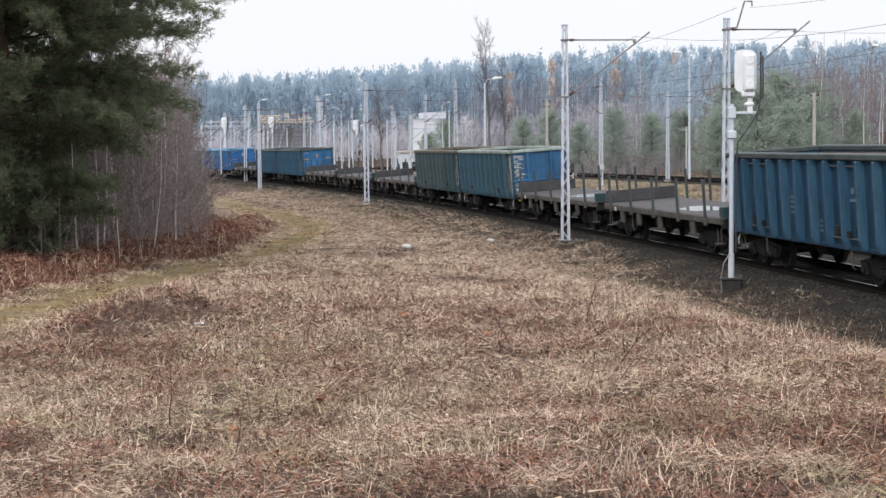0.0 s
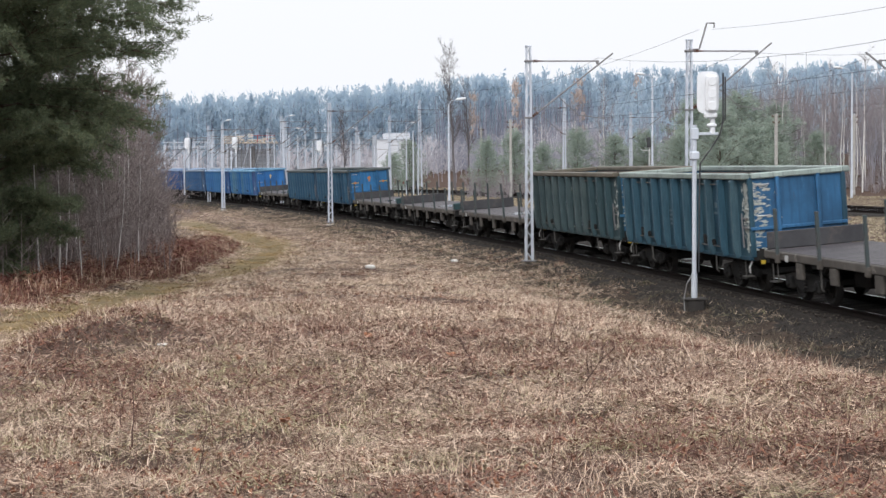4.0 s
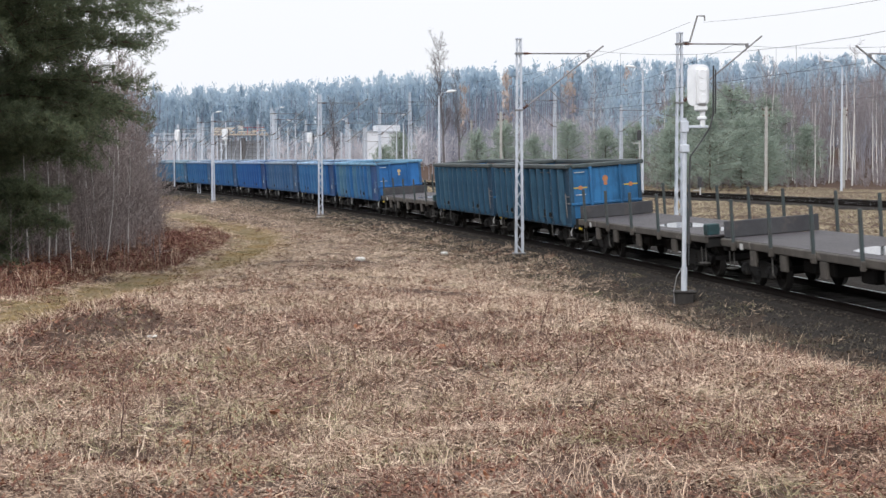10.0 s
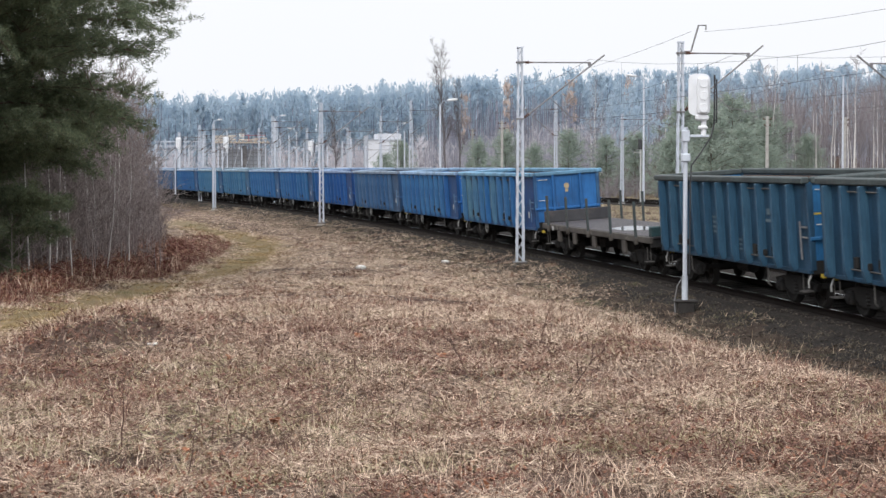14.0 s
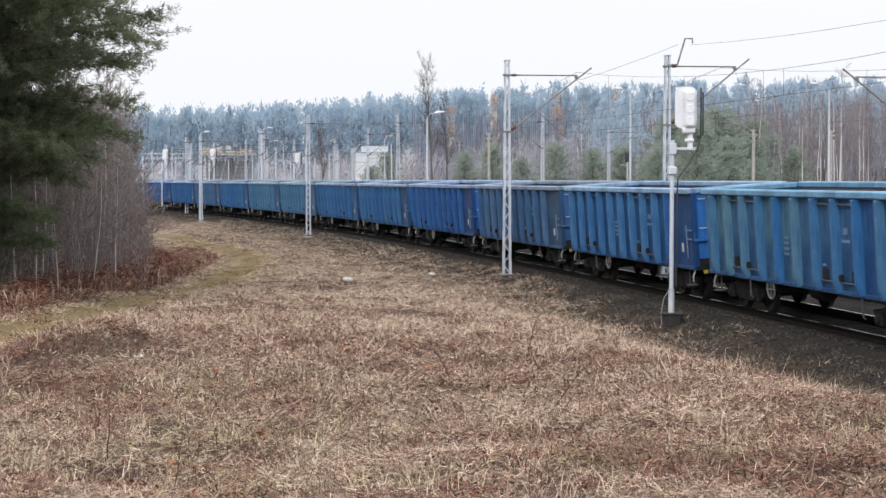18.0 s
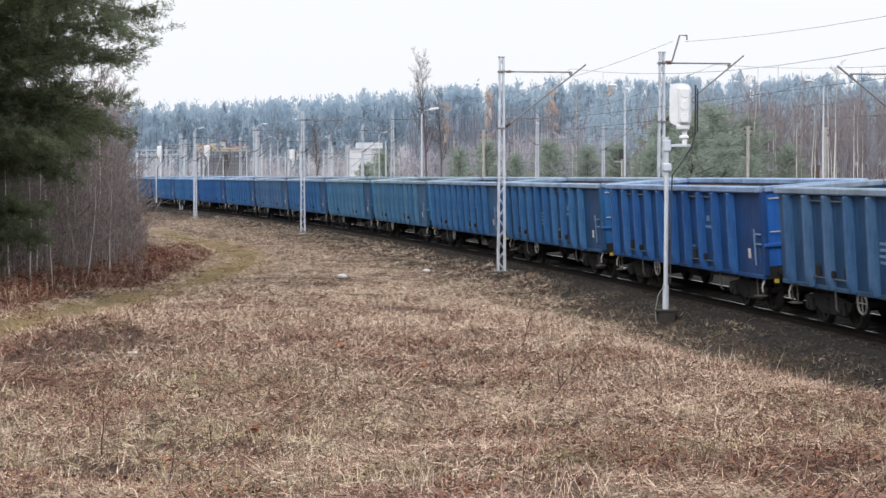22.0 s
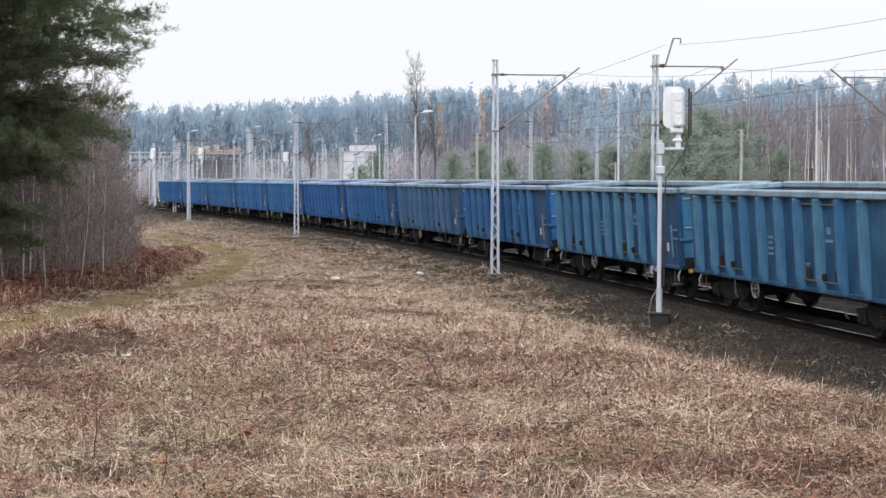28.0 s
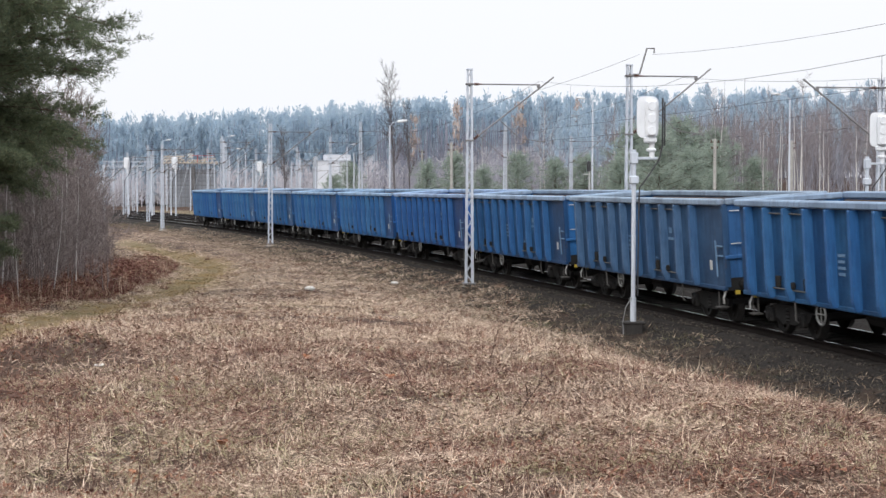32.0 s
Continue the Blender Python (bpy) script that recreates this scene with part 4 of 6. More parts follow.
def motions():
    for wagon, mid, length in TRAIN:
        rows = []
        for i in range(33):
            s = tail_at(i) + mid
            a, b = on_line(s - length * 0.32), on_line(s + length * 0.32)
            rows.append((i, pose((a[0] + b[0]) / 2, (a[1] + b[1]) / 2, math.tan(CANT) * 0.7535, math.degrees(CANT), 0, math.degrees(math.atan2(b[1] - a[1], b[0] - a[0])))))
        walk(wagon, rows)
    step = 1 / 15
    for w in WHEELSETS:
        base = w.matrix_basis.copy()
        rows = [(min(i * step, 32.0), base @ pose(0, 0, 0, 0, math.degrees((tail_at(min(i * step, 32.0)) - tail_at(0)) / WHEEL_R), 0)) for i in range(481)]
        walk(w, rows)


# ---- masts, wires, signals and lamps ----
def lattice_mast(x, y, height, w0=0.33, w1=0.20, label="galvanised lattice catenary mast on a concrete foot", turn=0.0, arms=(), top=False, foot=0.25):
    z = gz(x, y)
    m = thing("catenary_mast", label, "catenary mast", "catenary masts", at=pose(x, y, z, 0, 0, turn))
    part("foundation", Shape().box((0, 0, 0.04 + foot * 0.15), (w0 + 0.22, w0 + 0.18, 0.16 + foot * 0.5), bevel=0.04), M_CONCRETE, m, "weathered concrete footing")
    b = 0.25 + foot * 0.28
    part("base_plate", Shape().box((0, 0, b), (w0 + 0.18, w0 + 0.16, 0.05), bevel=0.01), M_ZINC_OLD, m)
    w = lambda k: w0 + (w1 - w0) * k
    d = 0.8
    for sx in (-1, 1):
        for sy in (-1, 1):
            leg = Shape()
            for k in range(2):
                lx = [sx * w(k_) / 2 for k_ in (0, 1)]
                ly = [sy * w(k_) * d / 2 for k_ in (0, 1)]
                t = 0.035
                o = (t, 0) if k else (0, t)
                leg.slab([(lx[0], ly[0], b), (lx[0] - sx * (0.075 if k else 0.008), ly[0] - sy * (0.008 if k else 0.075), b),
                          (lx[1] - sx * (0.065 if k else 0.008), ly[1] - sy * (0.008 if k else 0.065), height), (lx[1], ly[1], height)], (-sx * 0.008 if not k else 0.0, -sy * 0.008 if k else 0.0, 0.0))
            part("leg", leg, M_ZINC, m)
    n = max(8, int(height / 0.42))
    brace = Shape()
    for face in range(4):
        for k in range(n):
            k0, k1 = k / n, (k + 1) / n
            z0, z1 = b + (height - b) * k0, b + (height - b) * k1
            s0, s1 = (-1, 1) if k % 2 else (1, -1)
            if face < 2:
                yy = (-1, 1)[face] * d / 2
                brace.tube((s0 * w(k0) / 2 * 0.9, yy * w(k0), z0), (s1 * w(k1) / 2 * 0.9, yy * w(k1), z1), 0.016, n=4)
            else:
                xx = (-1, 1)[face - 2] / 2
                brace.tube((xx * w(k0), s0 * w(k0) * d / 2 * 0.9, z0), (xx * w(k1), s1 * w(k1) * d / 2 * 0.9, z1), 0.016, n=4)
    part("lattice", brace, M_ZINC, m, "zigzag lattice bracing")
    part("cap", Shape().box((0, 0, height), (w1 + 0.04, w1 * d + 0.04, 0.06), bevel=0.01), M_ZINC, m)
    for reach, zt, zb in arms:
        s = 1 if reach > 0 else -1
        part("top_tube", Shape().tube((s * 0.1, 0, zt), (reach * 0.86, 0, zt), 0.028, n=6), M_ZINC_OLD, m, "cantilever top tube")
        part("insulator", Shape().lathe((s * 0.18, 0, zt), (s, 0, 0), [(0, 0.03), (0.03, 0.07), (0.06, 0.03), (0.09, 0.07), (0.12, 0.03), (0.15, 0.07), (0.18, 0.03), (0.3, 0.03)], 8), M_INSULATOR, m)
        part("bracket_tube", Shape().tube((s * 0.1, 0, zb), (reach * 1.05, 0, zt + 0.30), 0.034, n=6), M_ZINC_OLD, m, "slanting cantilever tube")
        part("insulator", Shape().lathe((s * 0.16, 0, zb + 0.06), (reach, 0, zt - zb), [(0, 0.03), (0.04, 0.08), (0.08, 0.03), (0.12, 0.08), (0.16, 0.03), (0.2, 0.08), (0.24, 0.03)], 8), M_INSULATOR, m)
        part("clamp", Shape().box((reach * 0.86, 0, zt - 0.05), (0.12, 0.08, 0.16), bevel=0.02), M_ZINC_OLD, m)
        part("steady_arm", Shape().line([(reach * 0.38, 0, zb + (zt - zb) * 0.36), (reach * 0.62, 0, 5.95), (reach * 0.95, 0, 5.80)], 0.018), M_ZINC_OLD, m, "thin steady arm")
        for zz in (zt, zb):
            part("clamp", Shape().box((0, 0, zz), (w1 + 0.10, w1 + 0.06, 0.07), bevel=0.01), M_ZINC_OLD, m)
    if top:
        part("feeder_bracket", Shape().line([(0, 0, height - 0.35), (0.38, 0, height - 0.33), (0.66, 0, height + 0.62), (0.94, 0, height + 0.62), (0.94, 0, height + 0.45)], 0.035), M_ZINC_OLD, m, "cranked bracket for a feeder wire")
    return m


lattice_mast(1.02, 64.0, 8.60, turn=8, arms=((3.15, 8.03, 5.85),))
lattice_mast(6.85, 61.0, 8.35, turn=8, arms=((2.95, 7.95, 5.8),), top=True)
lattice_mast(-11.5, 110.0, 8.25, turn=14, arms=((3.1, 7.75, 5.6),))
lattice_mast(-25.5, 150.0, 7.9, turn=16, arms=((3.1, 7.5, 5.4),))
lattice_mast(-41.5, 217.0, 8.4, turn=22, arms=((3.1, 7.8, 5.6),), w0=0.6)
lattice_mast(16.4, 62.0, 7.9, turn=8, arms=((-2.9, 7.6, 5.6),), top=False)
lattice_mast(-8.9, 178.0, 10.9, turn=16, arms=((4.0, 9.9, 7.4),), w0=0.55)
part("plate", Shape().box((0, -0.24, 1.9), (0.42, 0.03, 0.42), bevel=0.01), M_WHITE, lattice_mast(5.2, 139.0, 9.3, turn=14, arms=((-3.0, 8.6, 6.4),)), "small white plate")
lattice_mast(12.3, 159.0, 8.7, turn=16, arms=((3.2, 8.2, 6.2),))
for _x, _y, _h in ((-30.9, 173, 8.4), (-41.0, 232, 8.4), (-21.7, 162, 8.8), (-22.5, 171, 8.4), (-28.2, 198, 8.4), (-22.4, 198, 8.4), (-16.8, 190, 8.4), (-11.2, 164, 8.8), (-45.0, 240, 8.3), (-36.0, 205, 8.2)):
    lattice_mast(_x, _y, _h, turn=18, arms=((3.1, _h - 0.5, _h - 2.6),), foot=0.3)


def signal(x, y, base, turn, scale=1.0, label="white signal seen from behind on a slim pole"):
    """The back of a light signal: a rounded white hood box on a pole with a cable."""
    s = thing("railway_signal", label, "railway signal", "railway signals", at=pose(x, y, base, 0, 0, turn) @ Matrix.Diagonal((1, 1, 1.012, 1)))
    part("foundation", Shape().box((0, 0, 0.10), (0.50, 0.50, 0.40), bevel=0.05).box((0, 0, 0.29), (0.62, 0.56, 0.06), bevel=0.02), M_CONC_DARK, s, "dirty dark concrete block")
    part("lower_pole", Shape().tube((0, 0, 0.3), (0, 0, 0.95), 0.085, n=10), M_ZINC, s)
    part("pole", Shape().tube((0, 0, 0.9), (0, 0, 4.85), 0.062, n=10), M_ZINC, s, "pale grey steel pole")
    part("collar", Shape().box((0, 0, 4.05), (0.24, 0.22, 0.22), bevel=0.03), M_ZINC, s)
    part("bracket", Shape().box((0.30, 0, 4.62), (0.66, 0.12, 0.07), bevel=0.01).box((0, 0, 4.62), (0.2, 0.2, 0.3), bevel=0.02), M_ZINC, s, "cantilever bracket")
    part("neck", Shape().tube((0.48, 0, 4.62), (0.48, 0, 5.16), 0.075, n=10).box((0.46, 0, 4.84), (0.24, 0.20, 0.10), bevel=0.03).box((0.42, -0.06, 5.10), (0.34, 0.20, 0.16), bevel=0.04), M_SIGNAL, s)
    outline = []
    for cx, cz, a0 in ((0.15, 0.55, 0), (-0.15, 0.55, 90), (-0.15, -0.55, 180), (0.15, -0.55, 270)):
        for k in range(5):
            a = radians(a0 + k * 22.5)
            outline.append((0.36 + cx * 0.8 + 0.17 * math.cos(a), -0.02, 5.70 + cz * 0.68 + 0.17 * math.sin(a)))
    part("target_board", Shape().slab(outline, (0, 0.04, 0)), M_SIGNAL, s, "rounded white target board")
    part("housing", Shape().box((0.43, -0.14, 5.66), (0.30, 0.20, 0.96), bevel=0.05), M_SIGNAL, s, "white lamp housing")
    for k in range(3):
        part("hood", Shape().lathe((0.43, 0.02, 5.34 + k * 0.32), (0, 1, 0), [(0, 0.14), (0.30, 0.12), (0.31, 0.10)], 12), M_PVC, s)
        part("lamp_cover", Shape().lathe((0.43, -0.24, 5.34 + k * 0.32), (0, -1, 0), [(0, 0.125), (0.012, 0.12), (0.018, 0.10), (0.012, 0.09)], 14), M_SIGNAL, s)
    part("ladder_rail", Shape().line([(0.74, -0.12, 4.9), (0.74, -0.12, 6.2)], 0.025).line([(0.80, -0.10, 4.95), (0.80, -0.10, 6.1)], 0.02), M_PVC, s, "dark cable conduit")
    part("cable", Shape().line([(0.74, -0.1, 4.95), (0.66, -0.1, 4.6), (0.40, -0.1, 4.2), (0.14, -0.1, 3.85), (0.12, -0.09, 3.4), (0.10, -0.09, 1.0)], 0.022), M_PVC, s, "black cable")
    part("loop_cable", Shape().line([(-0.06, -0.08, 0.95), (-0.22, -0.1, 0.7), (-0.30, -0.12, 0.3), (-0.28, -0.14, 0.0)], 0.014), M_ZINC_OLD, s)
    return s


signal(5.08, 44.0, -0.50, 4)
signal(13.6, 53.0, -0.50, 4)
signal(-28.0, 170.0, 0.2, 10)
signal(-33.5, 173.0, 0.2, 10)
signal(-21.0, 186.0, 0.0, 10)


def street_lamp(x, y, height, reach=-0.9, slim=False):
    z = gz(x, y)
    l = thing("yard_lamp", "tall pale grey steel lamp post with a pale lamp head", "lamp post", "yard lamps", at=(x, y, z))
    part("post", Shape().tube((0, 0, -0.2), (0, 0, height), 0.09 if slim else 0.13, 0.06 if slim else 0.08, 10), M_ZINC, l)
    part("arm", Shape().line([(0, 0, height - 0.2), (reach * 0.3, 0, height + 0.30), (reach, 0, height + 0.42)], 0.035), M_ZINC, l)
    k = 0.50 if slim else 1.0
    head = Shape().lathe((reach * 0.8, 0, height + 0.40), (reach, 0, 0.12 * abs(reach)), [(0, 0.05 * k), (0.15 * k, 0.13 * k), (0.55 * k, 0.15 * k), (0.95 * k, 0.09 * k), (1.05 * k, 0.02)], 10)
    part("lamp_head", head, M_LAMPGLASS, l, "pale lamp head")


for _x, _y, _h, _r in ((-5.3, 164, 10.0, 0.9), (14.9, 165, 12.2, -0.9), (35.6, 170, 12.8, -1.2), (-25.9, 152, 7.9, 0.5), (-21.9, 165, 8.6, 0.8), (-18.6, 214, 8.4, -0.8), (-12.5, 215, 9.0, 0.8), (-24.5, 205, 8.2, -0.8)):
    street_lamp(_x, _y, _h, _r, _x < -10)


def yard_pole(x, y, height):
    p = thing("yard_pole", "slim pale steel pole in the station yard", "pole", "pale poles in the yard", at=(x, y, gz(x, y)))
    part("shaft", Shape().tube((0, 0, -0.2), (0, 0, height), 0.11, 0.08, 8), M_ZINC, p)
    part("crossbar", Shape().tube((-0.1, 0, height - 0.6), (2.4, 0, height - 0.5), 0.03, n=6), M_ZINC_OLD, p)
    part("strut", Shape().tube((0.05, 0, height - 2.2), (2.1, 0, height - 0.45), 0.03, n=6), M_ZINC_OLD, p)


for _k in range(20):
    _u = (_k * 0.618) % 1
    _y = 188 + 90 * ((_k * 0.414) % 1)
    yard_pole((-0.205 + 0.16 * _u) * _y, _y, 6.6 + 2.0 * ((_k * 0.732) % 1))


def old_pole(x, y, height):
    z = gz(x, y)
    o = thing("wire_pole", "old brown concrete pole with insulators", "pole", "old wire poles", at=(x, y, z))
    part("shaft", Shape().box((0, 0, height / 2), (0.30, 0.26, height), bevel=0.03), M_CONC_DARK if height < 8 else M_CONCRETE, o)
    for k, zz in enumerate((height - 0.3, height - 0.9)):
        part("crossbar", Shape().box((0, 0, zz), (0.9 - 0.2 * k, 0.08, 0.08)), M_RUSTY, o)
        for sx in (-0.38, 0.38):
            part("insulator", Shape().lathe((sx * (1 - 0.2 * k), 0, zz), (0, 0, 1), [(0.04, 0.03), (0.08, 0.06), (0.16, 0.06), (0.2, 0.02)], 8), M_INSULATOR, o)


for _x, _y, _h in ((0.95, 190, 9.0), (27.6, 168, 8.6), (37.5, 178, 8.6), (-3.0, 235, 9)):
    old_pole(_x, _y, _h)


def far_signal(x, y, h):
    s = thing("railway_signal", "small dark light signal on a white post", "railway signal", "railway signals", at=(x, y, gz(x, y)))
    part("post", Shape().tube((0, 0, 0), (0, 0, h), 0.07, n=8), M_WHITE, s)
    part("lamp_box", Shape().box((-0.05, 0, h + 0.45), (0.36, 0.3, 0.95), bevel=0.06), M_PVC, s)
    part("arm", Shape().box((-0.3, 0, h - 0.3), (0.7, 0.1, 0.08)), M_WHITE, s)


far_signal(13.9, 157, 5.4)
far_signal(3.2, 155, 1.2)
far_signal(19.0, 152, 0.9)


def wires():
    """Contact wire, messenger with droppers, and feeders above the tracks."""
    def run(off, spans, z_top, sag, z_contact, name, drops=True):
        sh = Shape()
        for s0, s1 in zip(spans, spans[1:]):
            pts, low = [], []
            for k in range(13):
                u = k / 12
                x, y, t = on_line(s0 + (s1 - s0) * u, off + 0.25 * (1 if int(s0) % 2 else -1) * (2 * u - 1))
                z = z_top - sag * 4 * u * (1 - u)
                pts.append((x, y, z))
                low.append((x, y, z_contact))
                if drops and z_contact and k % 2:
                    sh.tube((x, y, z_contact), (x, y, z), 0.006, n=4)
            sh.line(pts, 0.007, 4)
            if z_contact:
                sh.line(low, 0.007, 4)
        tagged(new(name, sh.mesh(name, M_CABLE)), "dark overhead line wires with droppers", "overhead wire", "overhead wires")
    run(0.0, (-180, -120, -62, -2, 42, 91, 137, 190), 7.35, 1.15, 5.55, "overhead_wire")
    run(4.9, (-180, -120, -62, -2, 42, 93, 140, 190), 7.45, 1.15, 5.6, "overhead_wire")
    run(9.6, (-180, -120, -62, -2, 42, 93, 140, 190), 7.2, 1.15, 5.5, "overhead_wire")
    run(36.0, (-180, -120, -62, -2, 50, 110, 160), 7.6, 1.1, 5.8, "overhead_wire")
    run(40.5, (-180, -120, -62, -2, 50, 110, 160), 7.6, 1.1, 5.8, "overhead_wire")
    run(3.6, (-2, 42, 92, 140, 190), 8.35, 0.7, 0, "feeder_wire", False)


wires()


# ---- buildings beyond the yard ----
def white_building():
    b = thing("white_building", "small white plastered building with a flat roof", "building", at=pose(-16.9, 252, gz(-16.9, 252) - 0.8, 0, 0, 10))
    part("wall", Shape().box((0, 0, 4.2), (4.9, 6.0, 8.6)), M_PLASTER, b)
    part("upper_wall", Shape().box((0.7, 0, 8.9), (3.6, 5.4, 1.2)), M_PLASTER, b)
    part("roof", Shape().box((0, 0, 8.55), (5.1, 6.2, 0.16)), M_GREYWALL, b).location.z = 0.0
    part("annex", Shape().box((-2.6, -3.6, 1.4), (4.6, 3.2, 4.2)), M_PLASTER, b)
    part("annex_roof", Shape().box((-2.6, -3.6, 3.6), (5.0, 3.6, 0.2)), M_ORANGEPAINT, b, "ochre flat roof")
    part("chimney", Shape().box((-2.7, -1.2, 6.0), (0.7, 0.7, 6.4)), M_GREYWALL, b, "grey square stack")
    for k in range(3):
        part("window", Shape().box((-4.0 + k * 1.3, -5.22, 1.6), (0.8, 0.06, 1.0)), M_DARKGLASS, b)


def unfinished_building():
    """A block under construction inside scaffolding, with timber formwork piled on its top deck."""
    b = thing("unfinished_building", "grey building under construction, wrapped in pale scaffolding, timber on top", "building", at=pose(-46, 300, gz(-46, 300), 0, 0, 6))
    part("wall", Shape().box((0.4, 3.0, 3.2), (8.4, 5.0, 7.6)), M_GREYWALL, b, "bare grey concrete block")
    # no real shaft: a darker strip added for the dark gap in the scaffolding
    part("shaft", Shape().box((0.6, 0.2, 3.6), (0.8, 0.5, 8.0)), M_ZINC_OLD, b, "darker grey strip standing in for a gap in the scaffolding")
    tall = Shape().tube((0, 0, -0.5), (0, 0, 8.3), 0.04, n=5).mesh("standard", M_ZINC_OLD)
    for k in range(13):
        part("standard", tall, parent=b, at=(-4.5 + k * 0.75, -0.6, 0))
        part("standard", tall, parent=b, at=(-4.5 + k * 0.75, -1.5, 0))
    ledger = Shape().tube((-4.6, 0, 0), (4.6, 0, 0), 0.035, n=5).mesh("ledger", M_ZINC_OLD)
    board = Shape().box((0, 0, 0), (9.0, 0.8, 0.06)).mesh("walkway", M_ZINC_OLD)
    for k in range(11):
        part("ledger", ledger, parent=b, at=(0, -1.5, 0.6 + k * 0.72))
        if k % 3 == 2:
            part("walkway", board, parent=b, at=(0, -1.05, 0.55 + k * 0.72), label="grey plank walkway")
    for k in range(4):
        part("brace", Shape().tube((-4.4 + k * 2.2, -1.56, 0.6), (-2.2 + k * 2.2, -1.56, 8.0), 0.045, n=5), M_ZINC, b)
    part("deck", Shape().box((0, 1.0, 8.2), (10.2, 6.0, 0.22)), M_ORANGEPAINT, b, "timber formwork deck")
    for k in range(14):
        part("joist", Shape().box((-4.8 + k * 0.74, 0.8, 8.42), (0.16, 6.4, 0.2)), M_ORANGEPAINT, b)
    for k, (x, wd, z) in enumerate(((-2.9, 4.0, 8.72), (-3.1, 3.6, 9.05), (-2.7, 3.9, 9.38), (1.4, 3.4, 8.70), (3.6, 2.2, 8.95))):
        part("timber_stack", Shape().box((x, -0.6, z), (wd, 1.6, 0.2), bevel=0.03), M_ORANGEPAINT, b, "stack of pale timber")
    for k in range(5):
        part("guard_post", Shape().box((0.6 + k * 0.9, -2.0, 8.95), (0.10, 0.10, 1.3)), M_RED if k % 2 else M_WHITE, b)
    part("guard_rail", Shape().tube((0.4, -2.0, 9.5), (4.6, -2.0, 9.5), 0.05, n=5), M_RED, b)
    part("cabin", Shape().box((0.2, -0.6, 9.5), (0.9, 0.9, 0.8), bevel=0.05), M_WHITE, b, "small white site cabin")


def yard_portal():
    """A pale girder on slim legs spanning the yard."""
    g = thing("yard_portal", "pale steel portal girder on slim legs over the yard", "portal", at=pose(-56.5, 296, gz(-56.5, 296), 0, 0, 6))
    for z in (7.6, 8.4):
        part("chord", Shape().box((0, 0, z), (9.0, 0.25, 0.16)), M_ZINC, g)
    for k in range(10):
        part("web", Shape().tube((-4.4 + k * 0.9, 0, 7.6), (-4.0 + k * 0.9, 0, 8.4), 0.06, n=5), M_ZINC, g)
    for sx in (-4.2, 0, 4.2):
        part("leg", Shape().box((sx, 0, 3.8), (0.35, 0.35, 8.0)), M_ZINC, g)


white_building()
unfinished_building()
yard_portal()


def wall_sign():
    s = thing("painted_wall", "low white wall with red painted shapes", "wall", at=pose(-15.0, 240, gz(-15, 240), 0, 0, 4))
    part("wall", Shape().box((0, 0, 1.0), (3.4, 0.2, 2.4)), M_PLASTER, s)
    for k in range(5):
        part("painted_bar", Shape().box((-1.1 + k * 0.55, -0.12, 1.5), (0.34, 0.02, 0.55 + 0.2 * (k % 2))), M_RED, s)


wall_sign()


# ---- plants ----
def in_path(x, y, margin=0.0):
    return (np.abs(path_side(x, y)) < 1.4 + margin) & (y > 6) & (y < 120)


def blades(rng, x, y, z, length, width, lean, lift):
    """Grass blades as bent two-quad strips: roots at x, y, z."""
    n = len(x)
    a = rng.uniform(0, 2 * np.pi, n)
    dx, dy = np.cos(a), np.sin(a)
    px, py = -dy, dx
    h = length * lift
    o = length * lean
    v = np.empty((n, 5, 3))
    w = width / 2
    v[:, 0] = np.stack([x - px * w, y - py * w, z - 0.02], 1)
    v[:, 1] = np.stack([x + px * w, y + py * w, z - 0.02], 1)
    mx, my, mz = x + dx * o * 0.45, y + dy * o * 0.45, z + h * 0.75
    v[:, 2] = np.stack([mx + px * w * 0.8, my + py * w * 0.8, mz], 1)
    v[:, 3] = np.stack([mx - px * w * 0.8, my - py * w * 0.8, mz], 1)
    v[:, 4] = np.stack([x + dx * o, y + dy * o, z + h], 1)
    k = np.arange(n)[:, None] * 5
    f = np.concatenate([k + [0, 1, 2], k + [0, 2, 3], k + [3, 2, 4]], 1).reshape(-1, 3)
    return v.reshape(-1, 3), f


def straws(rng, x, y, z, length, width, rise):
    """Straight lying stalks, one slim triangle each."""
    n = len(x)
    a = rng.uniform(0, 2 * np.pi, n)
    dx, dy = np.cos(a) * length, np.sin(a) * length
    px, py = -np.sin(a) * width / 2, np.cos(a) * width / 2
    up = rng.uniform(-0.5, 0.5, n) * width
    v = np.stack([np.stack([x - px, y - py, z + up], 1), np.stack([x + px, y + py, z - up], 1), np.stack([x + dx, y + dy, z + rise], 1)], 1).reshape(-1, 3)
    return v, np.arange(3 * n).reshape(-1, 3)


def field_points(rng, n, r0, r1, spread=0.34):
    """Places on the dry field, as dense near the viewer as far off, thinning out on the verge."""
    r = r0 * (r1 / r0) ** rng.uniform(0, 1, n)
    ang = rng.uniform(-spread, spread, n)
    x, y = r * np.sin(ang), r * np.cos(ang)
    d, s = line_distance(x, y)
    keep = (d < field_edge(s) + 0.9 * blotches(x, y, 1.1, 77) + 0.6 * blotches(x, y, 0.4, 78) + rng.exponential(0.35, n)) & (d < -1.7) & ~in_path(x, y, -0.75 + 0.35 * hills(x, y, 2.5, 79))
    return x[keep], y[keep], r[keep]


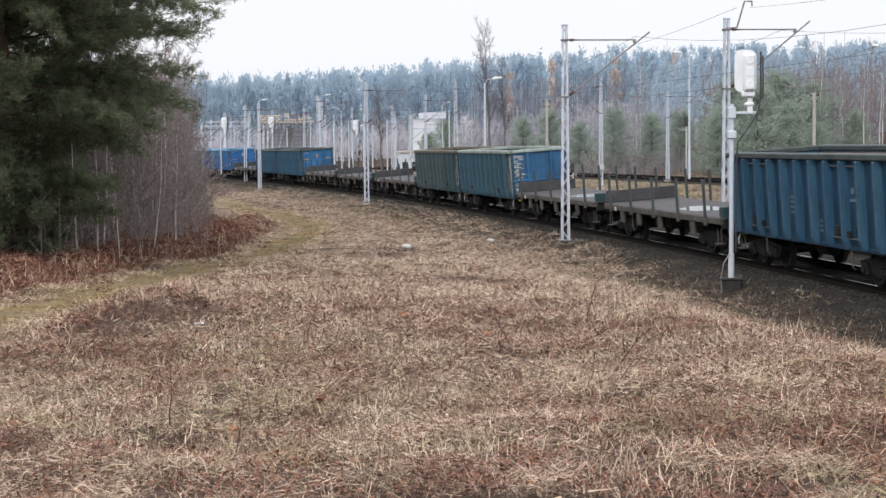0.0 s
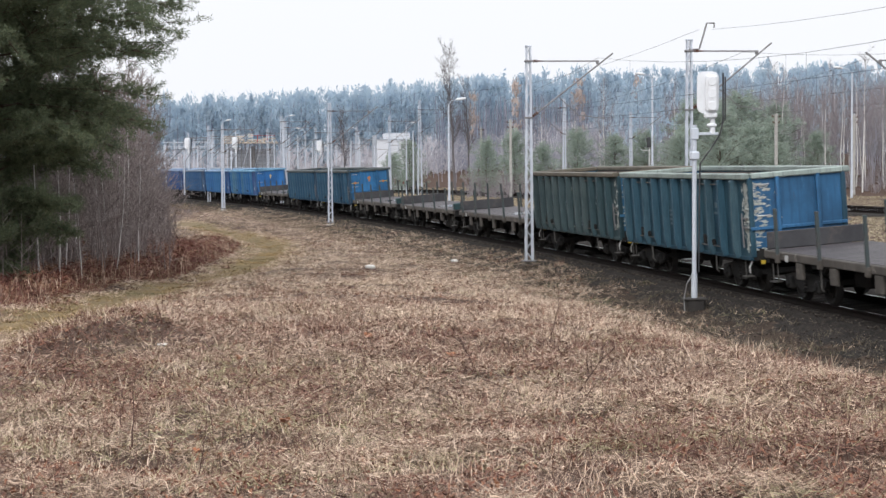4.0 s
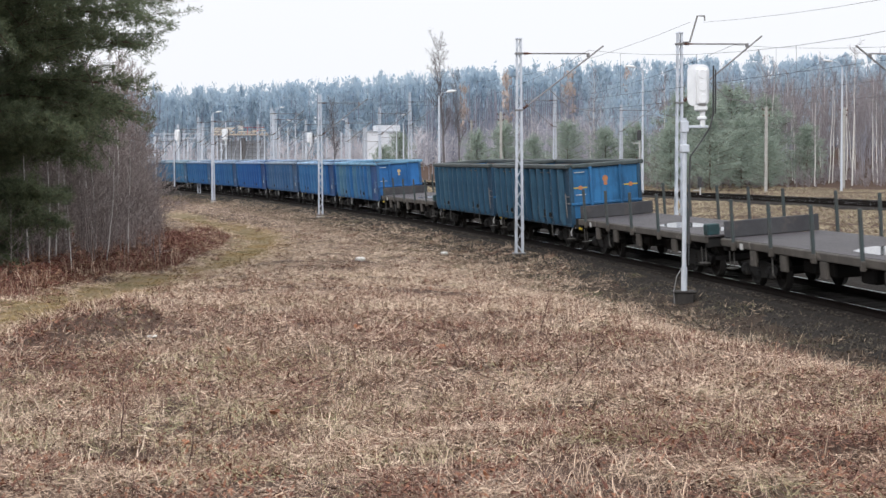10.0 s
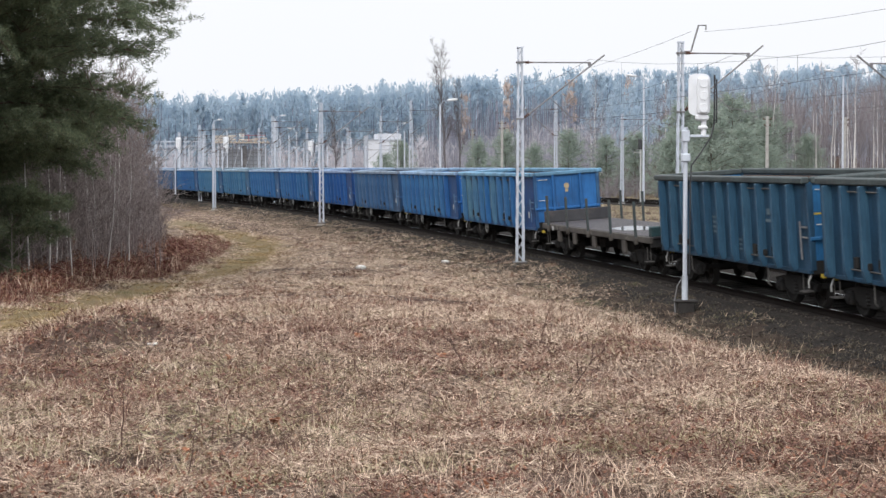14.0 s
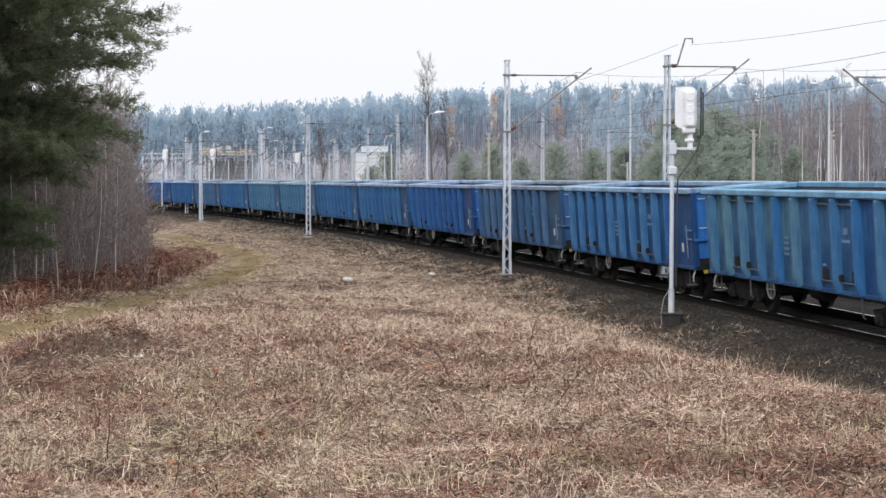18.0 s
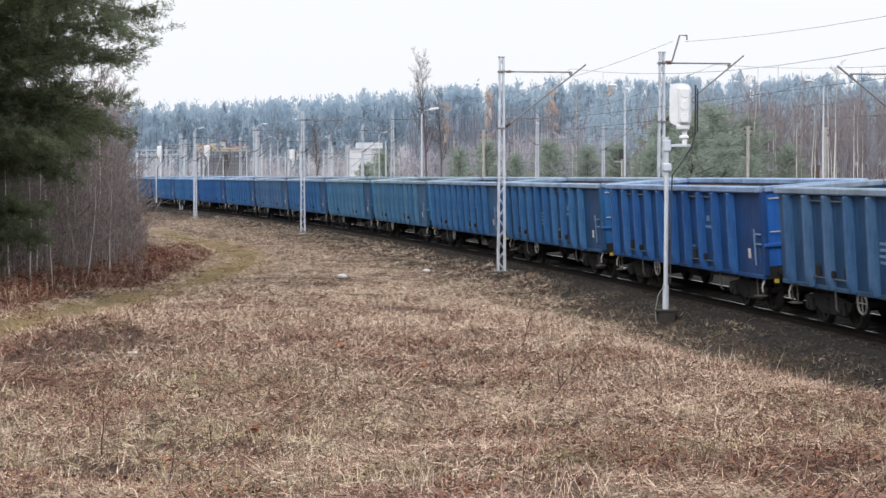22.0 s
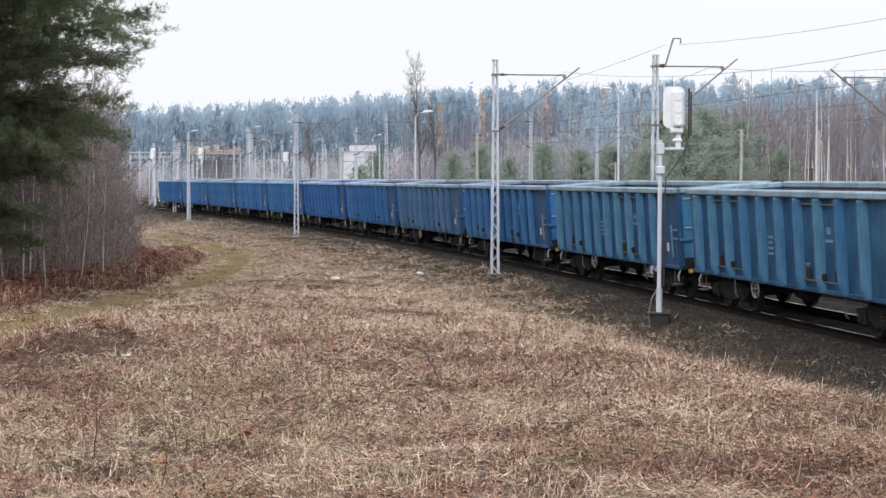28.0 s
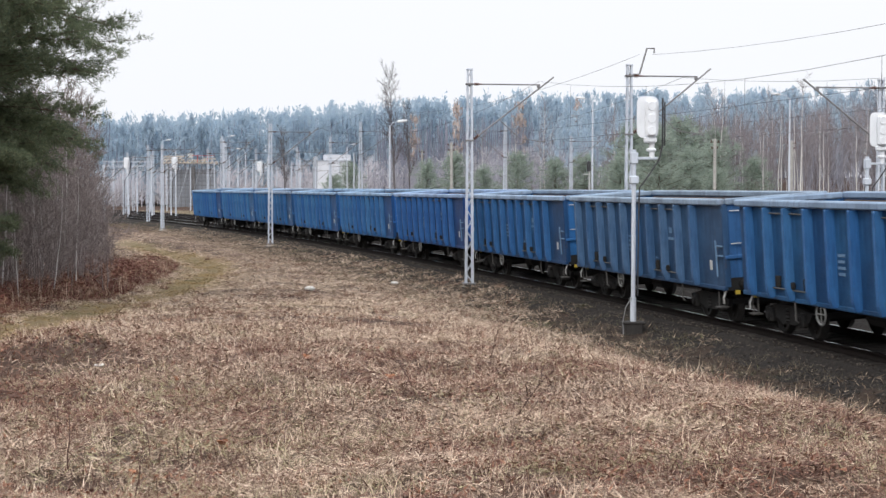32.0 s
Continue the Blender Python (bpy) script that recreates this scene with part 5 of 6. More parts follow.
def build_field_grass():
    rng = np.random.RandomState(11)
    near, far = field_points(rng, 660000, 7.5, 150.0), field_points(rng, 190000, 42.0, 150.0)
    x, y, r = (np.concatenate(p) for p in zip(near, far))
    k = np.clip(blotches(x, y, 0.6, 21) * 0.9 + blotches(x, y, 2.4, 22) * 0.7, -1.0, 1.5)
    bare = blotches(x, y, 0.45, 27) + 0.7 * blotches(x, y, 1.9, 28) + rng.uniform(-0.35, 0.35, len(x)) + 1.3 * heap(x, y) - 0.30 * smooth(25, 50, r) + 0.34 * (1 - smooth(8.3, 13.0, r)) > 0.46
    x, y, r, k = x[~bare], y[~bare], r[~bare], k[~bare]
    n = len(x)
    length = rng.uniform(0.03, 0.15, n) * (1 + 0.4 * smooth(15, 40, r))
    z = surface_z(x, y) + rng.uniform(0.0, 1.0, n) ** 1.5 * (0.06 + 0.05 * k) * (1 + r / 60)
    rise = (rng.normal(0.05, 0.28, n) + (rng.uniform(0, 1, n) > 0.95) * 0.5) * length
    width = rng.uniform(0.0020, 0.0050, n) * (0.6 + r / 22 + 1.2 * smooth(45, 90, r))
    # the share of pale grass grows with distance from the camera
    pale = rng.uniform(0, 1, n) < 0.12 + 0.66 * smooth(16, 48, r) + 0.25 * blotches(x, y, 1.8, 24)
    for name, pick, m, label in (("dry_grass", ~pale, M_STRAW, "flattened dry straw-coloured grass covering the field"), ("bleached_grass", pale, M_PALESTRAW, "pale dry grass lying over the field")):
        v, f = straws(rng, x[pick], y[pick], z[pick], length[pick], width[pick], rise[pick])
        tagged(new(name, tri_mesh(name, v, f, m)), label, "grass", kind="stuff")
    a, r = rng.uniform(0, 6.28, 60000), 10 * np.sqrt(rng.uniform(0, 1, 60000))
    x, y = r * np.sin(a), r * np.cos(a)
    x, y = x[(np.abs(np.arctan2(x, y)) > 0.33) | (r[:] < 7.5)], y[(np.abs(np.arctan2(x, y)) > 0.33) | (r[:] < 7.5)]
    v, f = straws(rng, x, y, ground_z(x, y) + rng.uniform(0, 0.05, len(x)), rng.uniform(0.05, 0.2, len(x)), rng.uniform(0.004, 0.010, len(x)), rng.normal(0.01, 0.03, len(x)))
    tagged(new("trampled_grass", tri_mesh("trampled_grass", v, f, M_STRAW)), "trampled dry grass on the knoll", "grass", kind="stuff")
    cx, cy, cr = field_points(rng, 3400, 9.0, 95.0)
    per = 32
    size = np.repeat(rng.uniform(0.08, 0.34, len(cx)) * (0.55 + 0.45 * smooth(9, 22, cr)), per)
    x, y, r = np.repeat(cx, per) + rng.normal(0, 0.55, len(size)) * size, np.repeat(cy, per) + rng.normal(0, 0.4, len(size)) * size, np.repeat(cr, per)
    dark = np.repeat(rng.uniform(0, 1, len(cx)) < 0.55, per)
    length = rng.uniform(0.5, 1.3, len(x)) * size
    lift = rng.uniform(0.15, 0.9, len(x))
    for name, pick, m, label in (("dark_tussocks", dark, M_WEED, "matted dark brown tussocks in the field"), ("pale_tussocks", ~dark, M_PALESTRAW, "pale tussocks of dead grass in the field")):
        p, q, l = x[pick], y[pick], lift[pick]
        v, f = straws(rng, p, q, surface_z(p, q), length[pick] * np.sqrt(1 - l * l), rng.uniform(0.004, 0.009, len(p)) * (0.5 + r[pick] / 24), length[pick] * l)
        tagged(new(name, tri_mesh(name, v, f, m)), label, "grass", kind="stuff")
    x, y, r = field_points(rng, 130000, 7.5, 90.0)
    k = blotches(x, y, 0.6, 21) + blotches(x, y, 2.4, 22) + rng.uniform(-0.5, 0.5, len(x))
    x, y, r = x[k > 0.05], y[k > 0.05], r[k > 0.05]
    lift = rng.uniform(0.05, 0.75, len(x)) ** 1.5
    v, f = blades(rng, x, y, surface_z(x, y) + 0.01, rng.uniform(0.06, 0.22, len(x)), rng.uniform(0.0022, 0.0045, len(x)) * (0.6 + r / 20), np.sqrt(1 - lift ** 2), lift)
    tagged(new("bent_grass", tri_mesh("bent_grass", v, f, M_STRAW)), "bent tufts of dead grass in the field", "grass", kind="stuff")
    x, y, r = field_points(rng, 240000, 7.5, 90.0)
    ridge = heap(x, y)
    k = blotches(x, y, 0.5, 25) + 0.9 * blotches(x, y, 2.2, 26) + rng.uniform(-0.3, 0.3, len(x)) + 2.2 * ridge - 0.40 * smooth(22, 50, r) + 0.42 * (1 - smooth(7.8, 12.0, r)) * (0.5 + 0.5 * smooth(-1.6, 1.0, x))
    x, y, r = x[k > 0.20], y[k > 0.20], r[k > 0.20]
    length = rng.uniform(0.03, 0.15, len(x)) * (0.75 + 0.25 * smooth(9, 16, r))
    v, f = straws(rng, x, y, surface_z(x, y) + rng.uniform(0, 0.07, len(x)), length, rng.uniform(0.003, 0.009, len(x)) * (0.6 + r / 20), length * np.abs(rng.normal(0, 0.3, len(x))))
    tagged(new("brown_stubble", tri_mesh("brown_stubble", v, f, M_WEED)), "patches of dark red-brown dead weed stubble", "weeds", kind="stuff")
    x, y, r = field_points(rng, 90000, 7.5, 60.0)
    k = blotches(x, y, 0.35, 45) + 0.8 * blotches(x, y, 1.4, 46) + rng.uniform(-0.3, 0.3, len(x)) + 0.8 * heap(x, y) + 0.45 * (1 - smooth(8.0, 12.0, r)) * (0.4 + 0.6 * smooth(-1.6, 1.0, x)) > 0.42
    x, y, r = x[k], y[k], r[k]
    length = rng.uniform(0.015, 0.05, len(x)) * (0.7 + r / 30)
    v, f = straws(rng, x, y, surface_z(x, y) + rng.uniform(0.01, 0.07, len(x)), length, rng.uniform(0.008, 0.022, len(x)) * (0.6 + r / 26), length * rng.normal(0, 0.5, len(x)))
    tagged(new("leaf_litter", tri_mesh("leaf_litter", v, f, M_LEAFLITTER)), "crumbled red-brown leaf litter between the grass", "leaf litter", kind="stuff")
    x, y, r = field_points(rng, 130000, 7.5, 100.0)
    k = blotches(x, y, 0.7, 35) + blotches(x, y, 2.5, 36) + rng.uniform(-0.5, 0.5, len(x))
    x, y, r = x[k > 0.35], y[k > 0.35], r[k > 0.35]
    length = rng.uniform(0.04, 0.14, len(x))
    v, f = straws(rng, x, y, surface_z(x, y) + rng.uniform(0, 0.05, len(x)), length, rng.uniform(0.003, 0.006, len(x)) * (0.6 + r / 22), length * np.abs(rng.normal(0.15, 0.45, len(x))))
    tagged(new("green_tufts", tri_mesh("green_tufts", v, f, M_GREENGRASS)), "faded green grass tufts in the dry field", "grass", kind="stuff")
    cx, cy, cr = field_points(rng, 420, 8.5, 60.0)
    x, y, r = (np.repeat(c, 7) for c in (cx, cy, cr))
    x, y = x + rng.normal(0, 0.11, len(x)), y + rng.normal(0, 0.11, len(x))
    h = rng.uniform(0.04, 0.17, len(x))
    base = np.stack([x, y, surface_z(x, y) - 0.02], 1)
    thick = rng.uniform(0.0014, 0.0030, len(x)) * (0.5 + r / 22)
    tagged(new("cut_stems", sticks_to_mesh("cut_stems", base, base + np.stack([rng.normal(0, 0.35, len(x)) * h, rng.normal(0, 0.35, len(x)) * h, h + 0.02], 1), thick, thick * 0.7, M_STALK)),
           "short dark stubs of mown weed stems", "weeds", kind="stuff")
    x, y, r = field_points(rng, 900, 8.0, 60.0)
    a, l = rng.uniform(0, 6.28, len(x)), rng.uniform(0.10, 0.45, len(x))
    base = np.stack([x, y, surface_z(x, y) + 0.03], 1)
    thick = rng.uniform(0.0018, 0.0038, len(x)) * (0.5 + r / 22)
    tagged(new("fallen_twigs", sticks_to_mesh("fallen_twigs", base, base + np.stack([np.cos(a) * l, np.sin(a) * l, rng.uniform(0.0, 0.45, len(x)) * l], 1), thick, thick * 0.5, M_STALK)),
           "dry brown twigs lying in the grass", "twigs", kind="stuff")


def build_path_grass():
    rng = np.random.RandomState(12)
    n = 110000
    y = 14 * (115 / 14) ** rng.uniform(0, 1, n)
    cx = np.interp(y, [5, 20, 30, 40, 50, 60, 72, 85, 100, 130], PATH_X)
    x = cx + rng.normal(0, 1.15, n)
    keep = rng.uniform(0, 1, n) < np.clip(0.6 + 0.5 * hills(x, y, 3.0, 9) + 0.4 * blotches(x, y, 0.7, 10), 0.08, 1)
    x, y = x[keep], y[keep]
    length = rng.uniform(0.04, 0.13, len(x))
    v, f = straws(rng, x, y, ground_z(x, y) + rng.uniform(0, 0.03, len(x)), length, rng.uniform(0.004, 0.008, len(x)) * (0.5 + y / 28), length * np.abs(rng.normal(0.05, 0.22, len(x))))
    tagged(new("path_grass", tri_mesh("path_grass", v, f, M_PATHGRASS)), "short ochre and green grass along the path", "grass", kind="stuff")


def build_verge_grass():
    rng = np.random.RandomState(13)
    n = 110000
    s = rng.uniform(-30, 150, n)
    off = -rng.uniform(1.6, 6.0, n)
    t = np.interp(s, _S, _T)
    x, y = np.interp(s, _S, _X) - np.sin(t) * off, np.interp(s, _S, _Y) + np.cos(t) * off
    keep = (rng.uniform(0, 1, n) < np.clip(0.45 + 0.9 * blotches(x, y, 0.9, 8) + (-off - 3.4) * 0.25, 0.03, 1))
    x, y = x[keep], y[keep]
    length = rng.uniform(0.06, 0.24, len(x))
    length = length * np.where(rng.uniform(0, 1, len(x)) > 0.9, 2.0, 1.0)
    lift = rng.uniform(0.02, 0.9, len(x)) ** 1.2
    v, f = straws(rng, x, y, np.where(off[keep] > -4.3, verge_z(x, y, off[keep]), ground_z(x, y)), length * np.sqrt(1 - lift ** 2), rng.uniform(0.008, 0.022, len(x)), length * lift)
    tagged(new("verge_grass", tri_mesh("verge_grass", v, f, M_VERGE)), "sparse dull grass on the dark track verge", "grass", kind="stuff")
    n = 90000
    s = rng.uniform(20, 150, n)
    off = -rng.uniform(1.9, 5.0, n)
    t = np.interp(s, _S, _T)
    x, y = np.interp(s, _S, _X) - np.sin(t) * off, np.interp(s, _S, _Y) + np.cos(t) * off
    keep = blotches(x, y, 0.7, 61) + 0.6 * blotches(x, y, 2.0, 62) + rng.uniform(-0.4, 0.4, n) > 0.0
    x, y, off = x[keep], y[keep], off[keep]
    length = rng.uniform(0.04, 0.20, len(x))
    lift = rng.uniform(0.05, 0.9, len(x))
    v, f = straws(rng, x, y, np.where(off > -4.3, verge_z(x, y, off), ground_z(x, y)), length * np.sqrt(1 - lift ** 2), rng.uniform(0.006, 0.018, len(x)), length * lift)
    tagged(new("verge_weeds", tri_mesh("verge_weeds", v, f, M_VERGEWEED)), "dark brown dead weeds on the track verge", "weeds", kind="stuff")
    n = 150000
    s = rng.uniform(-120, 150, n)
    off = np.where(rng.uniform(0, 1, n) < 0.6, rng.uniform(12.5, 34, n), rng.uniform(42.5, 64, n))
    t = np.interp(s, _S, _T)
    x, y = np.interp(s, _S, _X) - np.sin(t) * off, np.interp(s, _S, _Y) + np.cos(t) * off
    v, f = straws(rng, x, y, ground_z(x, y) + 0.02, rng.uniform(0.12, 0.40, n), rng.uniform(0.018, 0.045, n), rng.uniform(0.02, 0.16, n))
    tagged(new("strip_grass", tri_mesh("strip_grass", v, f, M_STRIP)), "pale dry grass between the railway lines", "grass", kind="stuff")


def build_bracken():
    rng = np.random.RandomState(14)
    n = 90000
    y = rng.uniform(28, 84, n)
    cx = np.interp(y, [5, 20, 30, 40, 50, 60, 72, 85, 100, 130], PATH_X)
    x = cx - 1.6 - np.abs(rng.normal(0, 2.6, n))
    keep = hills(x, y, 6, 31) + 0.7 * blotches(x, y, 0.8, 32) + rng.uniform(-0.6, 0.6, n) > -0.8
    x, y = x[keep], y[keep]
    clump = np.clip(0.5 + 0.6 * blotches(x, y, 0.9, 33) + 0.3 * blotches(x, y, 2.2, 34), 0.05, 1.2) * smooth(0.0, 1.2, np.interp(y, [5, 20, 30, 40, 50, 60, 72, 85, 100, 130], PATH_X) - 1.5 - x)
    length = rng.uniform(0.10, 0.42, len(x))
    lift = rng.uniform(-0.6, 0.6, len(x))
    v, f = straws(rng, x, y, ground_z(x, y) + 0.04 + rng.uniform(0, 0.62, len(x)) * clump, length * np.sqrt(1 - lift ** 2), rng.uniform(0.010, 0.030, len(x)), length * lift)
    tagged(new("bracken", tri_mesh("bracken", v, f, M_BRACKEN)), "dead red-brown bracken at the wood's edge", "bracken", kind="stuff")
    n = 2500
    y = rng.uniform(28, 84, n)
    x = np.interp(y, [5, 20, 30, 40, 50, 60, 72, 85, 100, 130], PATH_X) - 1.5 - np.abs(rng.normal(0, 2.2, n))
    lift = rng.uniform(0.5, 0.95, n)
    v, f = blades(rng, x, y, ground_z(x, y), rng.uniform(0.3, 0.85, n), rng.uniform(0.008, 0.016, n), np.sqrt(1 - lift ** 2), lift)
    tagged(new("tall_dead_grass", tri_mesh("tall_dead_grass", v, f, M_STRAW)), "tall pale dead grass standing in the bracken", "grass", kind="stuff")


def sticks_to_mesh(name, a, b, r0, r1, mat):
    """Three-sided tapered sticks from arrays of ends and radii."""
    a, b = np.asarray(a), np.asarray(b)
    n = len(a)
    d = b - a
    d = d / np.maximum(np.linalg.norm(d, axis=1), 1e-6)[:, None]
    ref = np.where(np.abs(d[:, 2:3]) > 0.9, [[1.0, 0, 0]], [[0, 0, 1.0]])
    u = np.cross(d, ref)
    u = u / np.linalg.norm(u, axis=1)[:, None]
    w = np.cross(d, u)
    v = np.empty((n, 6, 3))
    for i in range(3):
        t = 2 * np.pi * i / 3
        o = u * np.cos(t) + w * np.sin(t)
        v[:, i] = a + o * np.asarray(r0)[:, None]
        v[:, 3 + i] = b + o * np.asarray(r1)[:, None]
    k = np.arange(n)[:, None] * 6
    f = np.concatenate([np.concatenate([k + [i, (i + 1) % 3, 3 + (i + 1) % 3], k + [i, 3 + (i + 1) % 3, 3 + i]], 1) for i in range(3)], 1).reshape(-1, 3)
    return tri_mesh(name, v.reshape(-1, 3), f, mat)


def branch_out(rng, a, d, length, r, depth, out, droop=0.0, split=(3, 5), bend=0.25):
    """Grow limbs recursively into out: (start, end, radius, radius, depth)."""
    p = np.array(a, float)
    d = np.array(d, float)
    n = 3 if depth else 2
    for k in range(n):
        e = p + d * length / n
        out.append((p, e, r * (1 - 0.6 * k / n), r * (1 - 0.6 * (k + 1) / n), depth))
        if depth:
            for _ in range(rng.randint(*split)):
                q = d + rng.normal(0, 0.55, 3)
                q[2] += 0.12 - droop
                q /= np.linalg.norm(q)
                branch_out(rng, e, q, length * rng.uniform(0.32, 0.55), r * 0.45, depth - 1, out, droop, split, bend)
        d = d + rng.normal(0, bend * 0.4, 3)
        d[2] -= droop * 0.2
        d /= np.linalg.norm(d)
        p = e


def stem_mesh(name, nodes, radii, mat, n=6):
    """One continuous tapered stem through the nodes."""
    v, f = [], []
    for p, r in zip(nodes, radii):
        for i in range(n):
            a = 2 * math.pi * i / n
            v.append((p[0] + r * math.cos(a), p[1] + r * math.sin(a), p[2]))
    for k in range(len(nodes) - 1):
        f += [(k * n + i, k * n + (i + 1) % n, (k + 1) * n + (i + 1) % n, (k + 1) * n + i) for i in range(n)]
    return tri_mesh(name, np.array(v), np.array(f), mat)


def bare_tree_meshes(seed, height, trunk_r, mat_trunk, mat_twig, limbs=16, low=0.25, depth=1, up=0.9, reach=0.22, crook=0.03, twig_min=0.004, split=(3, 5)):
    rng = np.random.RandomState(seed)
    out = []
    p, n = np.zeros(3), 9
    lean = rng.normal(0, 0.04, 2)
    nodes = [p]
    for k in range(n):
        q = p + np.array([lean[0] + rng.normal(0, crook), lean[1] + rng.normal(0, crook), 1.0]) * height / n
        nodes.append(q)
        p = q
    nodes = np.array(nodes)
    for k in range(limbs):
        u = low + (1 - low) * (k + rng.uniform(0, 1)) / limbs
        i = min(int(u * n), n - 1)
        a = nodes[i] + (nodes[i + 1] - nodes[i]) * (u * n - i)
        az = rng.uniform(0, 6.28)
        d = np.array([math.cos(az), math.sin(az), up * rng.uniform(0.6, 1.6)])
        d /= np.linalg.norm(d)
        branch_out(rng, a, d, height * reach * rng.uniform(0.6, 1.2) * (1.15 - 0.6 * u), max(trunk_r * 0.34 * (1.1 - u), twig_min * 1.5), depth, out, -0.05, split)
    t = stem_mesh("trunk", nodes, [trunk_r * (1 - k / n) + 0.1 * trunk_r for k in range(n + 1)], mat_trunk)
    c = sticks_to_mesh("crown", [s[0] for s in out], [s[1] for s in out], [max(s[2], twig_min) for s in out], [max(s[3], twig_min * 0.7) for s in out], mat_twig)
    return t, c


def needle_mesh(name, rng, pts, dirs, per, length, width, mat, fan=0.75):
    """Tufts of needles: thin triangles fanning out from each point."""
    n = len(pts)
    p = np.repeat(pts, per, 0)
    d = np.repeat(dirs, per, 0) + rng.normal(0, fan, (n * per, 3))
    d /= np.linalg.norm(d, axis=1)[:, None]
    p = p + rng.normal(0, length * 0.35, p.shape)
    side = np.cross(d, rng.normal(0, 1, d.shape))
    side /= np.linalg.norm(side, axis=1)[:, None]
    L = length * rng.uniform(0.6, 1.2, (n * per, 1))
    v = np.stack([p - side * width, p + side * width, p + d * L], 1).reshape(-1, 3)
    f = np.arange(len(v)).reshape(-1, 3)
    return tri_mesh(name, v, f, mat)


def pine_tree(x, y, height, spread, seed, low=0.12, per=11, tufts=26, needle=0.17, width=0.011, limbs=34, twigs=4, reach=None, label="tall pine with dense dark green drooping branches"):
    rng = np.random.RandomState(seed)
    z = gz(x, y)
    tree = thing("pine_tree", label, "tree", "pines at the wood's edge", at=(x, y, z))
    sh = Shape()
    for k in range(6):
        sh.tube((0, 0, height * k / 6 - 0.2), (0, 0, height * (k + 1) / 6), 0.2 * (1 - k / 6.5), 0.2 * (1 - (k + 1) / 6.5), 8)
    part("trunk", sh, M_BARK, tree, "brown scaly trunk", smooth=True)
    out, pts, dirs = [], [], []
    for k in range(limbs):
        u = low + (0.98 - low) * (k + rng.uniform(0, 1)) / limbs
        az = k * 2.4 + rng.uniform(-0.4, 0.4)
        L = np.interp(height * u, *reach) * rng.uniform(0.80, 1.10) if reach else spread * (0.55 + 0.45 * min(1, u / 0.36)) * (1 - 0.8 * max(0, u - 0.5) / 0.5) * rng.uniform(0.75, 1.12)
        d = np.array([math.cos(az), math.sin(az), rng.uniform(-0.15, 0.45)])
        p = np.array([0, 0, height * u])
        for j in range(6):
            q = p + d * L / 6
            out.append((p, q, 0.05 * (1 - u * 0.6) * (1 - j / 7), 0.05 * (1 - u * 0.6) * (1 - (j + 1) / 7)))
            d = d + np.array([rng.normal(0, 0.10), rng.normal(0, 0.10), rng.normal(-0.03, 0.08)])
            d /= np.linalg.norm(d)
            if j >= 1:
                for _ in range(twigs):
                    e = d + rng.normal(0, 0.6, 3) * np.array([1, 1, 0.45])
                    e /= np.linalg.norm(e)
                    l2 = L * rng.uniform(0.12, 0.30)
                    out.append((q, q + e * l2, 0.014, 0.005))
                    m = max(3, int(tufts * 0.25))
                    for w in np.linspace(0.25, 1.0, m):
                        pts.append(q + e * l2 * w + rng.normal(0, 0.07, 3))
                        dirs.append(e + np.array([0, 0, 0.25]))
            p = q
        for w in range(6):
            pts.append(p + rng.normal(0, 0.08, 3))
            dirs.append(d)
    part("branchwork", sticks_to_mesh("branchwork", [s[0] for s in out], [s[1] for s in out], [s[2] for s in out], [s[3] for s in out], M_BARK), parent=tree, label="thin dark limbs")
    part("crown", needle_mesh("crown", rng, np.array(pts), np.array(dirs), per, needle, width, M_NEEDLE, 1.25), parent=tree, label="dark green needles")
    return tree


EDGE_REACH = ((0.6, 2.0, 3.5, 5.0, 7.5, 9.5, 14.0), (1.9, 2.5, 3.3, 4.3, 5.6, 5.6, 1.2))
pine_tree(-15.0, 46.0, 14, 5.6, 41, 0.05, limbs=175, tufts=36, twigs=5, per=18, needle=0.135, width=0.0115, reach=EDGE_REACH)
pine_tree(-16.6, 50.5, 14, 5.8, 42, 0.04, limbs=120, tufts=30, twigs=5, per=10, width=0.014, reach=EDGE_REACH)
pine_tree(-16.4, 41.5, 13.5, 5.2, 47, 0.06, limbs=100, tufts=30, twigs=5, per=10, width=0.014, reach=((0.6, 4.0, 8.0, 10.0, 13.5), (2.0, 2.9, 4.4, 4.2, 1.0)))
pine_tree(-19.0, 60.0, 15, 4.8, 43, 0.04, limbs=56)
pine_tree(-21.0, 54.0, 16, 6.0, 44, 0.04, limbs=60)
pine_tree(-25.0, 66.0, 16, 6.0, 45, 0.04, limbs=44)
pine_tree(-29.0, 78.0, 16, 6.0, 46, 0.04, limbs=44)


